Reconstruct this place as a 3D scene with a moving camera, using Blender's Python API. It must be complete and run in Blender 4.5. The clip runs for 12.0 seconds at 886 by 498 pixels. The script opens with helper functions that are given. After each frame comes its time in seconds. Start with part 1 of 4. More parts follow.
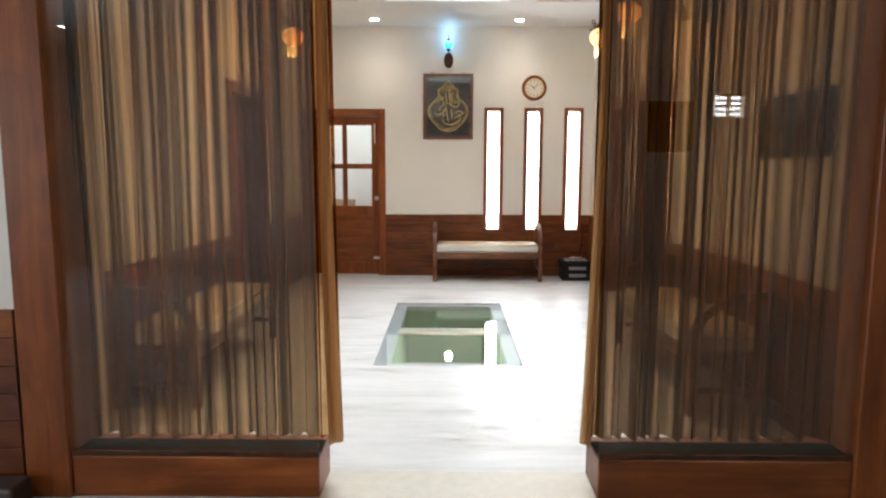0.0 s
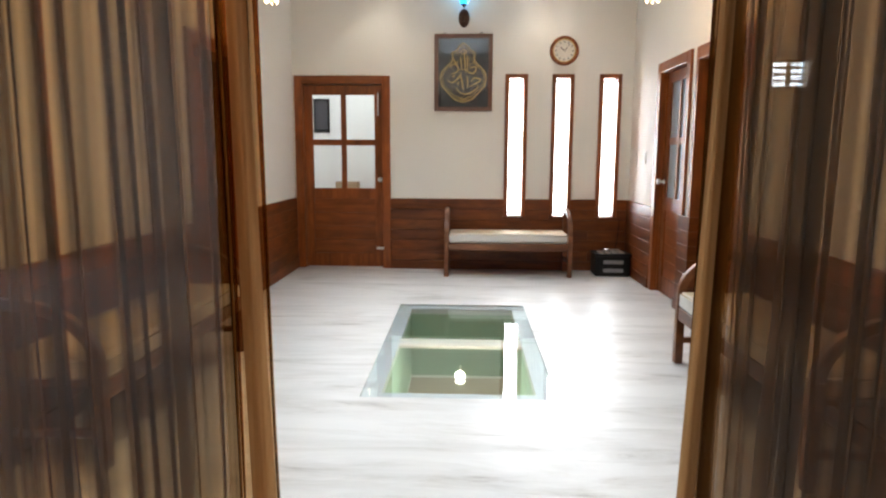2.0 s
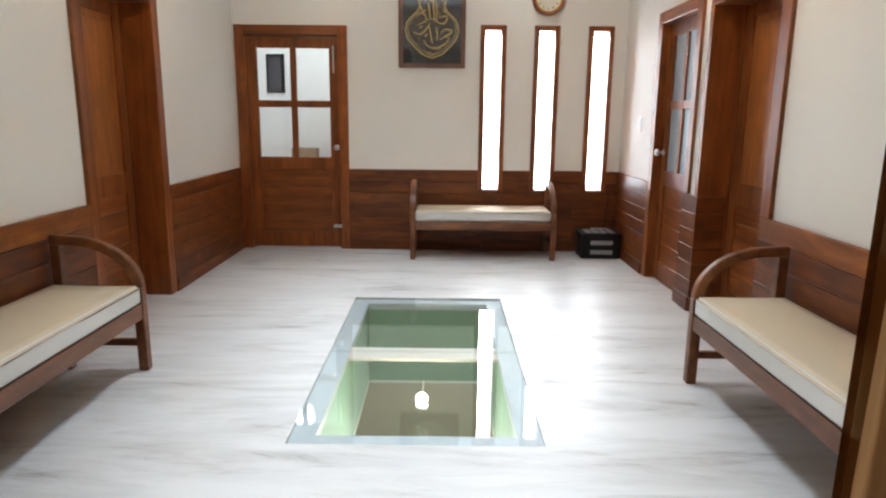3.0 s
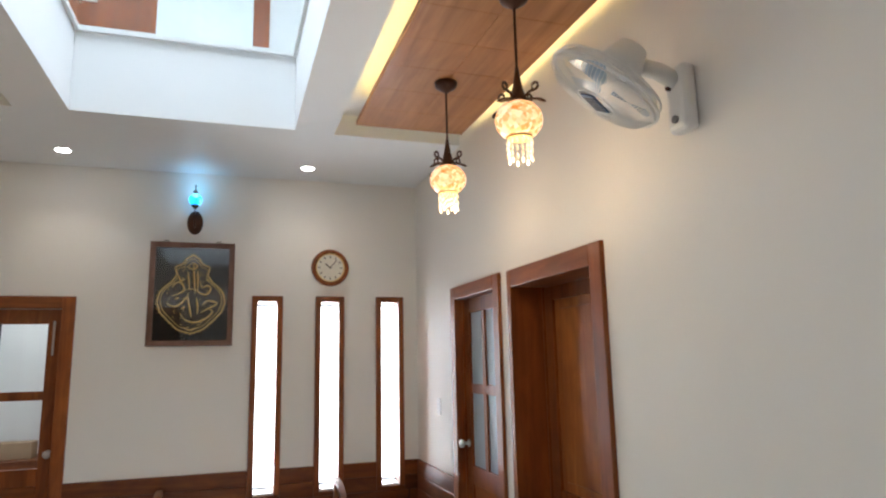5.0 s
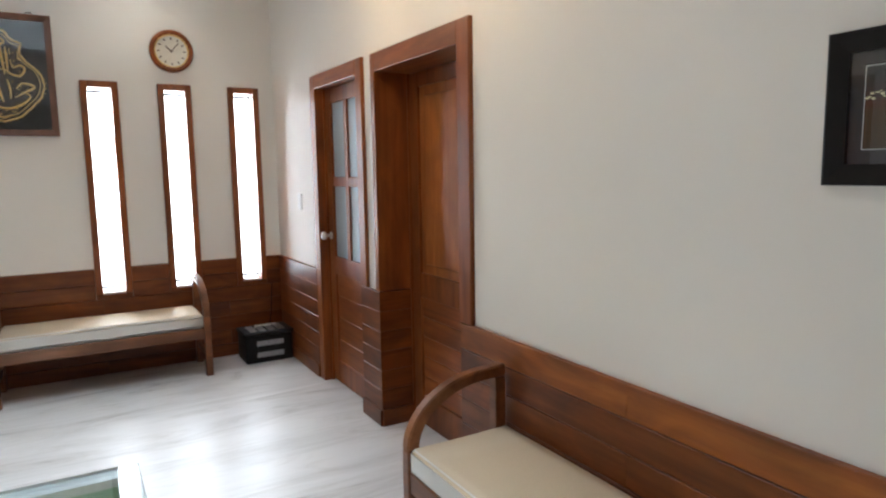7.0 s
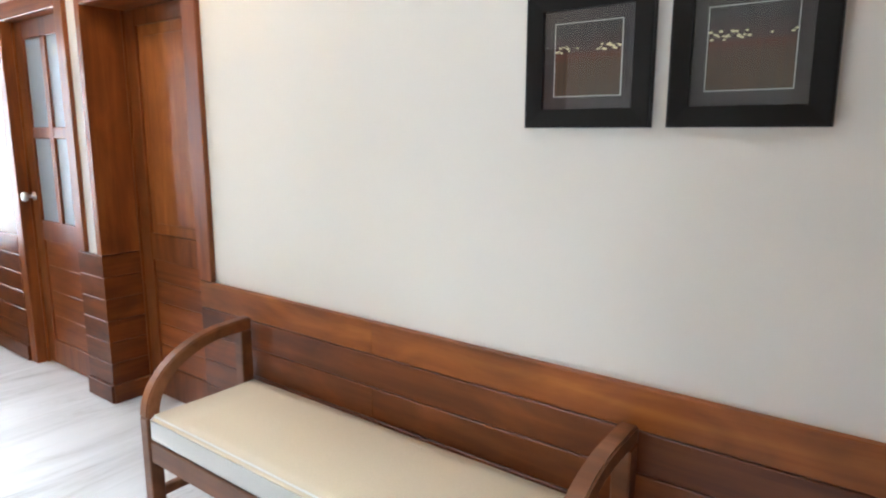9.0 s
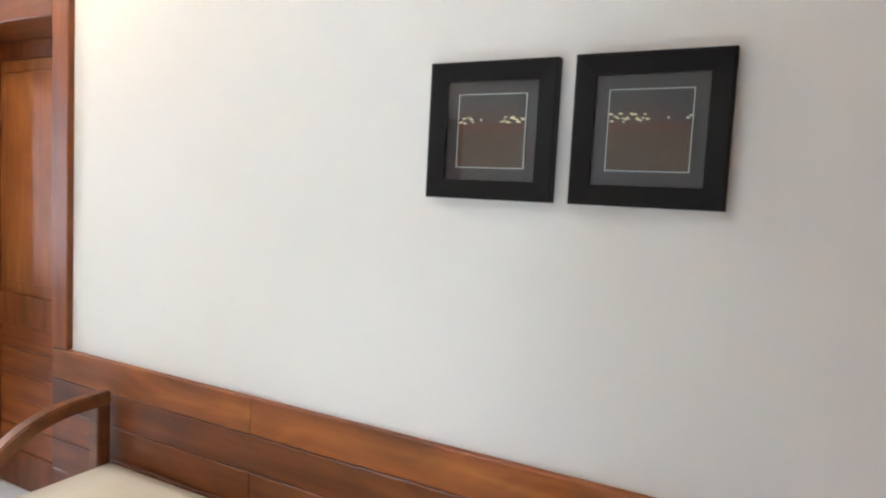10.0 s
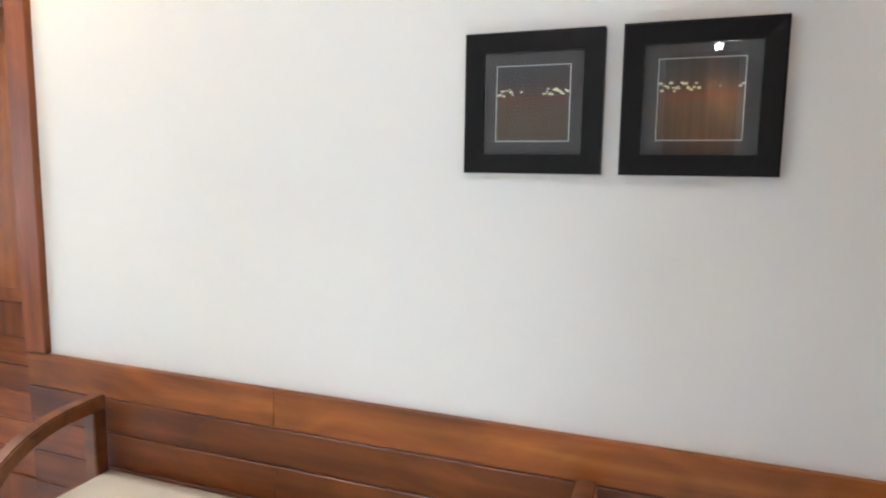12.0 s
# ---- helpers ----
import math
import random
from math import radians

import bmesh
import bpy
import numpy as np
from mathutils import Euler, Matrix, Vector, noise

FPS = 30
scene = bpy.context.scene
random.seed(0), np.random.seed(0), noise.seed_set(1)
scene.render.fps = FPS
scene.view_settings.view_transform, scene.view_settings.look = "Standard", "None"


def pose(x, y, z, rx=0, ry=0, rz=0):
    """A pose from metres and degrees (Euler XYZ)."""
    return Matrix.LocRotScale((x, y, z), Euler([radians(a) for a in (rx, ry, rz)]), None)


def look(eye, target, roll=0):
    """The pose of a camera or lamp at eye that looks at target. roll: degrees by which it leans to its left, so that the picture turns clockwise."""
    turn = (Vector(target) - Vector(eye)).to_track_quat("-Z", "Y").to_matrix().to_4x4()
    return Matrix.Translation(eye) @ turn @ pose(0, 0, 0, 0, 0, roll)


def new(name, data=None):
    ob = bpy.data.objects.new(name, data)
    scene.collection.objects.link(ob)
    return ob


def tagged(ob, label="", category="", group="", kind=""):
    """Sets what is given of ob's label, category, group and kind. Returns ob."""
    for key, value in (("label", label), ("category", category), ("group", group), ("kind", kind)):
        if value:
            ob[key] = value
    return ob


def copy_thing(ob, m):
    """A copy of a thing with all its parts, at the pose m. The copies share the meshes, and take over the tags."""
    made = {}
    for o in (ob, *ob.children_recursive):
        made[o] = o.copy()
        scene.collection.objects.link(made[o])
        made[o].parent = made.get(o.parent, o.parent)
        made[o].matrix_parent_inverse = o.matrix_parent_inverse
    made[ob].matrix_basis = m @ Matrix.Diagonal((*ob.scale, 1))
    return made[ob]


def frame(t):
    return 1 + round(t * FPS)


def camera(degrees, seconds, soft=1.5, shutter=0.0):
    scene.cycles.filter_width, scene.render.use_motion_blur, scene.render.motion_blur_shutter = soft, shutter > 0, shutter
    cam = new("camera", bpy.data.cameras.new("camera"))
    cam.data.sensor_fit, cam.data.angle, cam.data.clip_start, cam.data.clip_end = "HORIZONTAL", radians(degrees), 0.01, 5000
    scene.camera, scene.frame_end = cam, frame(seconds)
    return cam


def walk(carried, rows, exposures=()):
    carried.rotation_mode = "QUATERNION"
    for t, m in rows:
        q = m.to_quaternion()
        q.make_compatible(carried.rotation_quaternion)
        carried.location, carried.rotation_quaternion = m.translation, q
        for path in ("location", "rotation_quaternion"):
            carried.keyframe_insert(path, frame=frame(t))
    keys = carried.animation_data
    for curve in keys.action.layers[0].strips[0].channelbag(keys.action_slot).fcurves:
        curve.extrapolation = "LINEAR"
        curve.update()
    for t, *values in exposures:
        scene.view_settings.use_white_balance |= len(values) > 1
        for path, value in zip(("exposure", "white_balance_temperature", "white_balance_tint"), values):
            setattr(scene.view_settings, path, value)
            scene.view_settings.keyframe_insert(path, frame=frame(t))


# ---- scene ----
cam = camera(69.2, 12.0, soft=2.2)
PATH = [
    (0, (0.181, -0.292, 1.352), (0.162, 1.693, 1.111), 0.2),
    (0.5, (0.195, -0.156, 1.285), (0.092, 1.82, 0.991), -0.7),
    (1, (0.197, 0.141, 1.252), (0.111, 2.116, 0.949), -1.2),
    (1.5, (0.197, 0.461, 1.264), (0.221, 2.434, 0.933), -1.6),
    (2, (0.211, 0.812, 1.274), (0.139, 2.79, 0.985), 0.3),
    (2.5, (0.207, 1.232, 1.258), (0.161, 3.202, 0.914), -0.1),
    (2.7, (0.226, 1.415, 1.263), (0.186, 3.368, 0.834), 0.3),
    (4.3, (0.458, 2.444, 1.530), (0.886, 4.396, 1.617), 0.2),
    (4.5, (0.452, 2.477, 1.537), (0.933, 4.411, 1.699), 0.5),
    (4.7, (0.462, 2.519, 1.566), (0.999, 4.434, 1.773), 0.2),
    (5, (0.465, 2.592, 1.613), (1.084, 4.464, 1.951), -1.2),
    (5.2, (0.466, 2.633, 1.635), (1.158, 4.475, 1.975), -1.6),
    (5.5, (0.475, 2.669, 1.621), (1.199, 4.514, 1.888), -1.0),
    (6, (0.507, 2.693, 1.556), (1.238, 4.551, 1.673), -1.3),
    (6.5, (0.473, 2.682, 1.497), (1.240, 4.527, 1.411), -2.0),
    (6.7, (0.482, 2.690, 1.488), (1.300, 4.512, 1.320), -1.7),
    (7, (0.499, 2.677, 1.476), (1.493, 4.395, 1.232), -0.9),
    (7.3, (0.524, 2.680, 1.465), (1.673, 4.286, 1.149), -0.7),
    (7.5, (0.537, 2.688, 1.459), (1.785, 4.213, 1.115), -0.9),
    (7.7, (0.543, 2.698, 1.449), (1.872, 4.139, 1.055), -0.7),
    (9.3, (0.473, 2.638, 1.415), (2.066, 3.802, 1.085), 0.8),
    (9.5, (0.482, 2.652, 1.419), (2.094, 3.797, 1.122), 1.8),
    (10, (0.554, 2.709, 1.427), (2.319, 3.635, 1.269), 3.0),
    (10.5, (0.645, 2.795, 1.432), (2.433, 3.676, 1.273), 2.6),
    (11, (0.648, 2.995, 1.460), (2.555, 3.580, 1.310), 1.0),
    (11.5, (0.536, 3.069, 1.446), (2.468, 3.544, 1.244), 1.4),
    (12, (0.461, 3.002, 1.432), (2.322, 3.693, 1.191), 0.8),
]
walk(cam, [(t, look(eye, target, roll)) for t, eye, target, roll in PATH],
     exposures=((0, 1.6, 6300, 10), (1.0, 1.54, 6300, 10), (2.7, 1.5, 6100, 10), (4.3, 1.0, 5850, 10), (6.5, 1.08, 5850, 9),
                (7.0, 1.2, 5850, 9), (7.7, 1.6, 5800, 9), (9.3, 2.08, 5600, 9), (12.0, 2.2, 5480, 9)))

# ---------- light ----------
world = bpy.data.worlds.new("world")
scene.world = world
world.use_nodes = True
wn = world.node_tree.nodes
sky = wn.new("ShaderNodeTexSky")
sky.sky_type = "NISHITA"
sky.sun_disc = False
sky.sun_elevation, sky.sun_rotation = radians(55), radians(150)
wn["Background"].inputs["Strength"].default_value = 0.12
world.node_tree.links.new(sky.outputs[0], wn["Background"].inputs["Color"])


def area(name, m, w, h, power, color=(1, 1, 1), spread=180):
    d = bpy.data.lights.new(name, "AREA")
    d.shape, d.size, d.size_y, d.energy, d.color, d.spread = "RECTANGLE", w, h, power, color, radians(spread)
    ob = new(name, d)
    ob.matrix_world = m
    return tagged(ob, kind="structure")


def bulb(name, place, power, color, radius=0.03, spot=0):
    d = bpy.data.lights.new(name, "SPOT" if spot else "POINT")
    d.energy, d.color, d.shadow_soft_size = power, color, radius
    if spot:
        d.spot_size, d.spot_blend = radians(spot), 0.8
    ob = new(name, d)
    ob.location = place
    return ob


sun_data = bpy.data.lights.new("sun", "SUN")
sun_data.energy, sun_data.angle, sun_data.color = 2.5, radians(0.5), (1.0, 0.95, 0.88)
sun = new("sun", sun_data)
sun.matrix_world = look((2, -4, 12), (0, 8, 0))

WARM, COOL = (1.0, 0.72, 0.42), (0.86, 0.94, 1.0)
area("skylight_daylight", look((0.145, 5.5, 5.6), (0.145, 4.3, 0.4)), 1.4, 3.0, 62, COOL, 110)
for i, wx in enumerate((0.74, 1.244, 1.755)):
    area("slit_daylight", pose(wx, 8.16, 1.38, -90), 0.13, 1.5, 4.2, (0.95, 0.97, 1.0))
# made-up fill lamp for the hall; no window is known on its west side
area("hall_fill_light", pose(-5.3, -1.5, 1.7, 0, -90, 0), 2.0, 1.6, 24, (0.95, 0.97, 1.0))

# ---------- helpers ----------
def mesh_of(name, bm, mats):
    me = bpy.data.meshes.new(name)
    bm.to_mesh(me)
    bm.free()
    for m in (mats if isinstance(mats, (list, tuple)) else [mats]):
        me.materials.append(m)
    return me


def part(name, bm, mat, parent=None, label="", kind="", smooth=False):
    me = mesh_of(name, bm, mat)
    if smooth:
        me.shade_smooth()
    ob = new(name, me)
    ob.parent = parent
    return tagged(ob, label=label, kind=kind)


def thing(name, m, label, category, group="", kind=""):
    ob = new(name)
    ob.empty_display_size = 0.1
    ob.matrix_basis = m
    return tagged(ob, label, category, group, kind)


def box(bm, x0, x1, y0, y1, z0, z1, ch=0.0, seg=1):
    x0, x1, y0, y1, z0, z1 = min(x0, x1), max(x0, x1), min(y0, y1), max(y0, y1), min(z0, z1), max(z0, z1)
    v = [bm.verts.new(p) for p in ((x0, y0, z0), (x1, y0, z0), (x1, y1, z0), (x0, y1, z0),
                                   (x0, y0, z1), (x1, y0, z1), (x1, y1, z1), (x0, y1, z1))]
    fs = [bm.faces.new([v[i] for i in q]) for q in
          ((3, 2, 1, 0), (4, 5, 6, 7), (0, 1, 5, 4), (1, 2, 6, 5), (2, 3, 7, 6), (3, 0, 4, 7))]
    if ch:
        es = list({e for f in fs for e in f.edges})
        bmesh.ops.bevel(bm, geom=es, offset=ch, segments=seg, affect="EDGES", profile=0.5)
    return v


def boxm(*a, **k):
    bm = bmesh.new()
    box(bm, *a, **k)
    return bm


def ring_frame(bm, w, h, b, d):
    """A rectangular frame in the xz plane with mitred corners, b wide and d deep, its face slightly sloped inwards."""
    loops = [(0, 0), (0, -d), (b * 0.12, -d - 0.002), (b, -d + 0.003), (b, 0)]
    rows = []
    for inset, y in loops:
        x, z = w / 2 - inset, h / 2 - inset
        rows.append([bm.verts.new((sx * x, y, sz * z)) for sx, sz in ((-1, -1), (1, -1), (1, 1), (-1, 1))])
    for a, c in zip(rows, rows[1:] + rows[:1]):
        for i in range(4):
            bm.faces.new((a[i], a[(i + 1) % 4], c[(i + 1) % 4], c[i]))
    bmesh.ops.recalc_face_normals(bm, faces=bm.faces)
    return bm


def lathe(bm, prof, n=24, m=Matrix(), closed=True):
    rings = []
    for r, z in prof:
        rings.append([bm.verts.new(m @ Vector((r * math.cos(2 * math.pi * i / n), r * math.sin(2 * math.pi * i / n), z))) for i in range(n)])
    for a, b in zip(rings, rings[1:]):
        for i in range(n):
            bm.faces.new((a[i], a[(i + 1) % n], b[(i + 1) % n], b[i]))
    if closed:
        bm.faces.new(rings[0][::-1])
        bm.faces.new(rings[-1])
    return bm


def tube(bm, pts, r, n=8, flat=1.0):
    """A swept round bar through pts."""
    pts = [Vector(p) for p in pts]
    rings = []
    for i, p in enumerate(pts):
        d = (pts[min(i + 1, len(pts) - 1)] - pts[max(i - 1, 0)]).normalized()
        q = d.to_track_quat("Z", "Y").to_matrix()
        rr = r[i] if isinstance(r, (list, tuple)) else r
        rings.append([bm.verts.new(p + q @ Vector((rr * math.cos(2 * math.pi * k / n), rr * flat * math.sin(2 * math.pi * k / n), 0))) for k in range(n)])
    for a, b in zip(rings, rings[1:]):
        for i in range(n):
            bm.faces.new((a[i], a[(i + 1) % n], b[(i + 1) % n], b[i]))
    bm.faces.new(rings[0][::-1])
    bm.faces.new(rings[-1])
    return bm


def slab(name, us, vs, w0, w1, holes, axes, mat, label="", parent=None):
    """A plate in the plane of two axes, from us[0] to us[1] and vs[0] to vs[1], w0 to w1 thick, with rectangular holes (u0,u1,v0,v1)."""
    U = sorted({us[0], us[1], *[h[0] for h in holes], *[h[1] for h in holes]})
    V = sorted({vs[0], vs[1], *[h[2] for h in holes], *[h[3] for h in holes]})
    U = [u for u in U if us[0] <= u <= us[1]]
    V = [v for v in V if vs[0] <= v <= vs[1]]
    solid = {(i, j) for i in range(len(U) - 1) for j in range(len(V) - 1)
             if not any(h[0] - 1e-6 <= U[i] and U[i + 1] <= h[1] + 1e-6 and h[2] - 1e-6 <= V[j] and V[j + 1] <= h[3] + 1e-6 for h in holes)}
    bm = bmesh.new()
    cache = {}

    def vert(i, j, k):
        if (i, j, k) not in cache:
            p = [0, 0, 0]
            p["xyz".index(axes[0])], p["xyz".index(axes[1])] = U[i], V[j]
            p[3 - "xyz".index(axes[0]) - "xyz".index(axes[1])] = (w0, w1)[k]
            cache[i, j, k] = bm.verts.new(p)
        return cache[i, j, k]
    for i, j in solid:
        for k in (0, 1):
            bm.faces.new([vert(i, j, k), vert(i + 1, j, k), vert(i + 1, j + 1, k), vert(i, j + 1, k)])
        for di, dj, a, b in ((-1, 0, (i, j), (i, j + 1)), (1, 0, (i + 1, j), (i + 1, j + 1)), (0, -1, (i, j), (i + 1, j)), (0, 1, (i, j + 1), (i + 1, j + 1))):
            if (i + di, j + dj) not in solid:
                bm.faces.new([vert(*a, 0), vert(*b, 0), vert(*b, 1), vert(*a, 1)])
    bmesh.ops.recalc_face_normals(bm, faces=bm.faces)
    return part(name, bm, mat, parent, label, "structure")


# ---------- materials ----------
def material(name):
    m = bpy.data.materials.new(name)
    m.use_nodes = True
    nt = m.node_tree
    return m, nt, nt.nodes["Principled BSDF"]


def node(nt, kind, **inputs):
    n = nt.nodes.new(kind)
    for k, v in inputs.items():
        n.inputs[k.replace("_", " ")].default_value = v
    return n


def ramp(nt, src, stops):
    r = nt.nodes.new("ShaderNodeValToRGB")
    e = r.color_ramp.elements
    while len(e) < len(stops):
        e.new(0.5)
    for el, (p, c) in zip(e, stops):
        el.position, el.color = p, (*c, 1)
    nt.links.new(src, r.inputs["Fac"])
    return r.outputs["Color"]


def coords(nt, scale, rand=True, rot=(0, 0, 0)):
    tc = nt.nodes.new("ShaderNodeTexCoord")
    mp = nt.nodes.new("ShaderNodeMapping")
    mp.inputs["Scale"].default_value = scale
    mp.inputs["Rotation"].default_value = rot
    nt.links.new(tc.outputs["Object"], mp.inputs["Vector"])
    if rand:
        oi = nt.nodes.new("ShaderNodeObjectInfo")
        mu = nt.nodes.new("ShaderNodeMath")
        mu.operation = "MULTIPLY"
        mu.inputs[1].default_value = 37.0
        nt.links.new(oi.outputs["Random"], mu.inputs[0])
        nt.links.new(mu.outputs[0], mp.inputs["Location"])
    return mp.outputs["Vector"]


def bump(nt, bsdf, height, strength=0.1, distance=0.002):
    b = nt.nodes.new("ShaderNodeBump")
    b.inputs["Strength"].default_value, b.inputs["Distance"].default_value = strength, distance
    nt.links.new(height, b.inputs["Height"])
    nt.links.new(b.outputs[0], bsdf.inputs["Normal"])


def wood(name, dark, mid, light, axis="x", rough=0.38, vary=0.18, coat=0.08, blotch=0.32):
    """Varnished wood, its grain along one axis of the object."""
    m, nt, p = material(name)
    long_, short = 1.1, 17.0
    sc = {"x": (long_, short, short), "y": (short, long_, short), "z": (short, short, long_)}[axis]
    v = coords(nt, sc)
    n1 = node(nt, "ShaderNodeTexNoise", Scale=1.0, Detail=6.0, Roughness=0.6, Distortion=0.6)
    nt.links.new(v, n1.inputs["Vector"])
    c = ramp(nt, n1.outputs["Fac"], [(0.18, dark), (0.5, mid), (0.86, light)])
    v2 = coords(nt, tuple(1.5 if s == long_ else 3.4 for s in sc))
    n2 = node(nt, "ShaderNodeTexNoise", Scale=1.6, Detail=3.0, Roughness=0.5, Distortion=1.5)
    nt.links.new(v2, n2.inputs["Vector"])
    oi = nt.nodes.new("ShaderNodeObjectInfo")
    mr = nt.nodes.new("ShaderNodeMapRange")
    mr.inputs["To Min"].default_value, mr.inputs["To Max"].default_value = 1 - vary, 1 + vary
    nt.links.new(oi.outputs["Random"], mr.inputs["Value"])
    mr2 = nt.nodes.new("ShaderNodeMapRange")
    mr2.inputs["From Min"].default_value, mr2.inputs["From Max"].default_value = 0.3, 0.7
    mr2.inputs["To Min"].default_value, mr2.inputs["To Max"].default_value = 1 - blotch, 1 + blotch
    nt.links.new(n2.outputs["Fac"], mr2.inputs["Value"])
    mul = nt.nodes.new("ShaderNodeMath")
    mul.operation = "MULTIPLY"
    nt.links.new(mr.outputs[0], mul.inputs[0])
    nt.links.new(mr2.outputs[0], mul.inputs[1])
    hs = nt.nodes.new("ShaderNodeHueSaturation")
    nt.links.new(c, hs.inputs["Color"])
    nt.links.new(mul.outputs[0], hs.inputs["Value"])
    nt.links.new(hs.outputs[0], p.inputs["Base Color"])
    p.inputs["Roughness"].default_value = rough
    p.inputs["Coat Weight"].default_value = coat
    p.inputs["Coat Roughness"].default_value = 0.18
    p.inputs["Specular IOR Level"].default_value = 0.36
    bump(nt, p, n1.outputs["Fac"], 0.12, 0.001)
    return m


def plain(name, color, rough=0.5, metal=0.0, emit=None, strength=0.0, noise_amount=0.06, nscale=18.0, bumpy=0.0, coat=0.0):
    m, nt, p = material(name)
    p.inputs["Roughness"].default_value, p.inputs["Metallic"].default_value = rough, metal
    p.inputs["Coat Weight"].default_value = coat
    v = coords(nt, (1, 1, 1), rand=False)
    n = node(nt, "ShaderNodeTexNoise", Scale=nscale, Detail=4.0, Roughness=0.6)
    nt.links.new(v, n.inputs["Vector"])
    lo = tuple(c * (1 - noise_amount) for c in color)
    hi = tuple(min(1, c * (1 + noise_amount)) for c in color)
    nt.links.new(ramp(nt, n.outputs["Fac"], [(0.3, lo), (0.7, hi)]), p.inputs["Base Color"])
    if bumpy:
        bump(nt, p, n.outputs["Fac"], bumpy, 0.002)
    if emit:
        p.inputs["Emission Color"].default_value = (*emit, 1)
        p.inputs["Emission Strength"].default_value = strength
    return m


def paint(name, color, rough=0.55):
    """Painted plaster: faint roller texture and slight broad unevenness."""
    m, nt, p = material(name)
    v = coords(nt, (1, 1, 1), rand=False)
    big = node(nt, "ShaderNodeTexNoise", Scale=0.8, Detail=3.0, Roughness=0.5)
    fine = node(nt, "ShaderNodeTexNoise", Scale=160.0, Detail=3.0, Roughness=0.6)
    nt.links.new(v, big.inputs["Vector"])
    nt.links.new(v, fine.inputs["Vector"])
    lo, hi = tuple(c * 0.965 for c in color), tuple(min(1, c * 1.02) for c in color)
    nt.links.new(ramp(nt, big.outputs["Fac"], [(0.3, lo), (0.7, hi)]), p.inputs["Base Color"])
    p.inputs["Roughness"].default_value = rough
    bump(nt, p, fine.outputs["Fac"], 0.12, 0.0006)
    return m


def mosaic(name, stops, strength, scale=55.0):
    """Lit glass made of small coloured chips."""
    m, nt, p = material(name)
    v = coords(nt, (1, 1, 1), rand=False)
    vo = node(nt, "ShaderNodeTexVoronoi", Scale=scale)
    nt.links.new(v, vo.inputs["Vector"])
    sp = nt.nodes.new("ShaderNodeSeparateColor")
    nt.links.new(vo.outputs["Color"], sp.inputs[0])
    c = ramp(nt, sp.outputs[0], stops)
    nt.links.new(c, p.inputs["Base Color"])
    nt.links.new(c, p.inputs["Emission Color"])
    p.inputs["Emission Strength"].default_value = strength
    p.inputs["Roughness"].default_value = 0.2
    bump(nt, p, vo.outputs["Distance"], 0.3, 0.002)
    return m


def marble(name):
    m, nt, p = material(name)
    v = coords(nt, (0.55, 2.6, 1.0), rand=False, rot=(0, 0, radians(4)))
    warp = node(nt, "ShaderNodeTexNoise", Scale=1.4, Detail=8.0, Roughness=0.66, Distortion=0.9)
    nt.links.new(v, warp.inputs["Vector"])
    c1 = ramp(nt, warp.outputs["Fac"], [(0.3, (0.34, 0.31, 0.28)), (0.40, (0.55, 0.53, 0.505)), (0.6, (0.655, 0.635, 0.61))])
    v2 = coords(nt, (0.6, 3.2, 1.0), rand=False, rot=(0, 0, radians(14)))
    n2 = node(nt, "ShaderNodeTexNoise", Scale=1.7, Detail=9.0, Roughness=0.7, Distortion=1.6)
    nt.links.new(v2, n2.inputs["Vector"])
    c2 = ramp(nt, n2.outputs["Fac"], [(0.31, (0.33, 0.29, 0.26)), (0.39, (0.80, 0.78, 0.75)), (0.5, (1, 1, 1))])
    mx = nt.nodes.new("ShaderNodeMix")
    mx.data_type, mx.blend_type = "RGBA", "MULTIPLY"
    mx.inputs["Factor"].default_value = 0.6
    nt.links.new(c1, mx.inputs["A"])
    nt.links.new(c2, mx.inputs["B"])
    nt.links.new(mx.outputs["Result"], p.inputs["Base Color"])
    p.inputs["Roughness"].default_value = 0.34
    p.inputs["Specular IOR Level"].default_value = 0.38
    fine = node(nt, "ShaderNodeTexNoise", Scale=3.0, Detail=2.0)
    bump(nt, p, fine.outputs["Fac"], 0.03, 0.003)
    return m


def glass(name, tint=(0.97, 1.0, 0.98), rough=0.0):
    m, nt, p = material(name)
    p.inputs["Base Color"].default_value = (*tint, 1)
    p.inputs["Transmission Weight"].default_value = 1.0
    p.inputs["Roughness"].default_value = rough
    p.inputs["IOR"].default_value = 1.5
    return m


def thin_glass(name, tint, sheen=0.035):
    """A flat pane: clear, with a mirror sheen that grows at a grazing angle."""
    m, nt, p = material(name)
    nt.nodes.remove(p)
    tr = node(nt, "ShaderNodeBsdfTransparent", Color=(*tint, 1))
    gl = node(nt, "ShaderNodeBsdfGlossy", Roughness=0.0)
    lw = node(nt, "ShaderNodeLayerWeight", Blend=0.5)
    pw = nt.nodes.new("ShaderNodeMath")
    pw.operation = "POWER"
    pw.inputs[1].default_value = 5.0
    nt.links.new(lw.outputs["Facing"], pw.inputs[0])
    fr = nt.nodes.new("ShaderNodeMath")
    fr.operation = "MULTIPLY_ADD"
    fr.inputs[1].default_value, fr.inputs[2].default_value = 0.9, sheen
    nt.links.new(pw.outputs[0], fr.inputs[0])
    mx = nt.nodes.new("ShaderNodeMixShader")
    nt.links.new(fr.outputs[0], mx.inputs["Fac"])
    nt.links.new(tr.outputs[0], mx.inputs[1])
    nt.links.new(gl.outputs[0], mx.inputs[2])
    nt.links.new(mx.outputs[0], nt.nodes["Material Output"].inputs["Surface"])
    return m


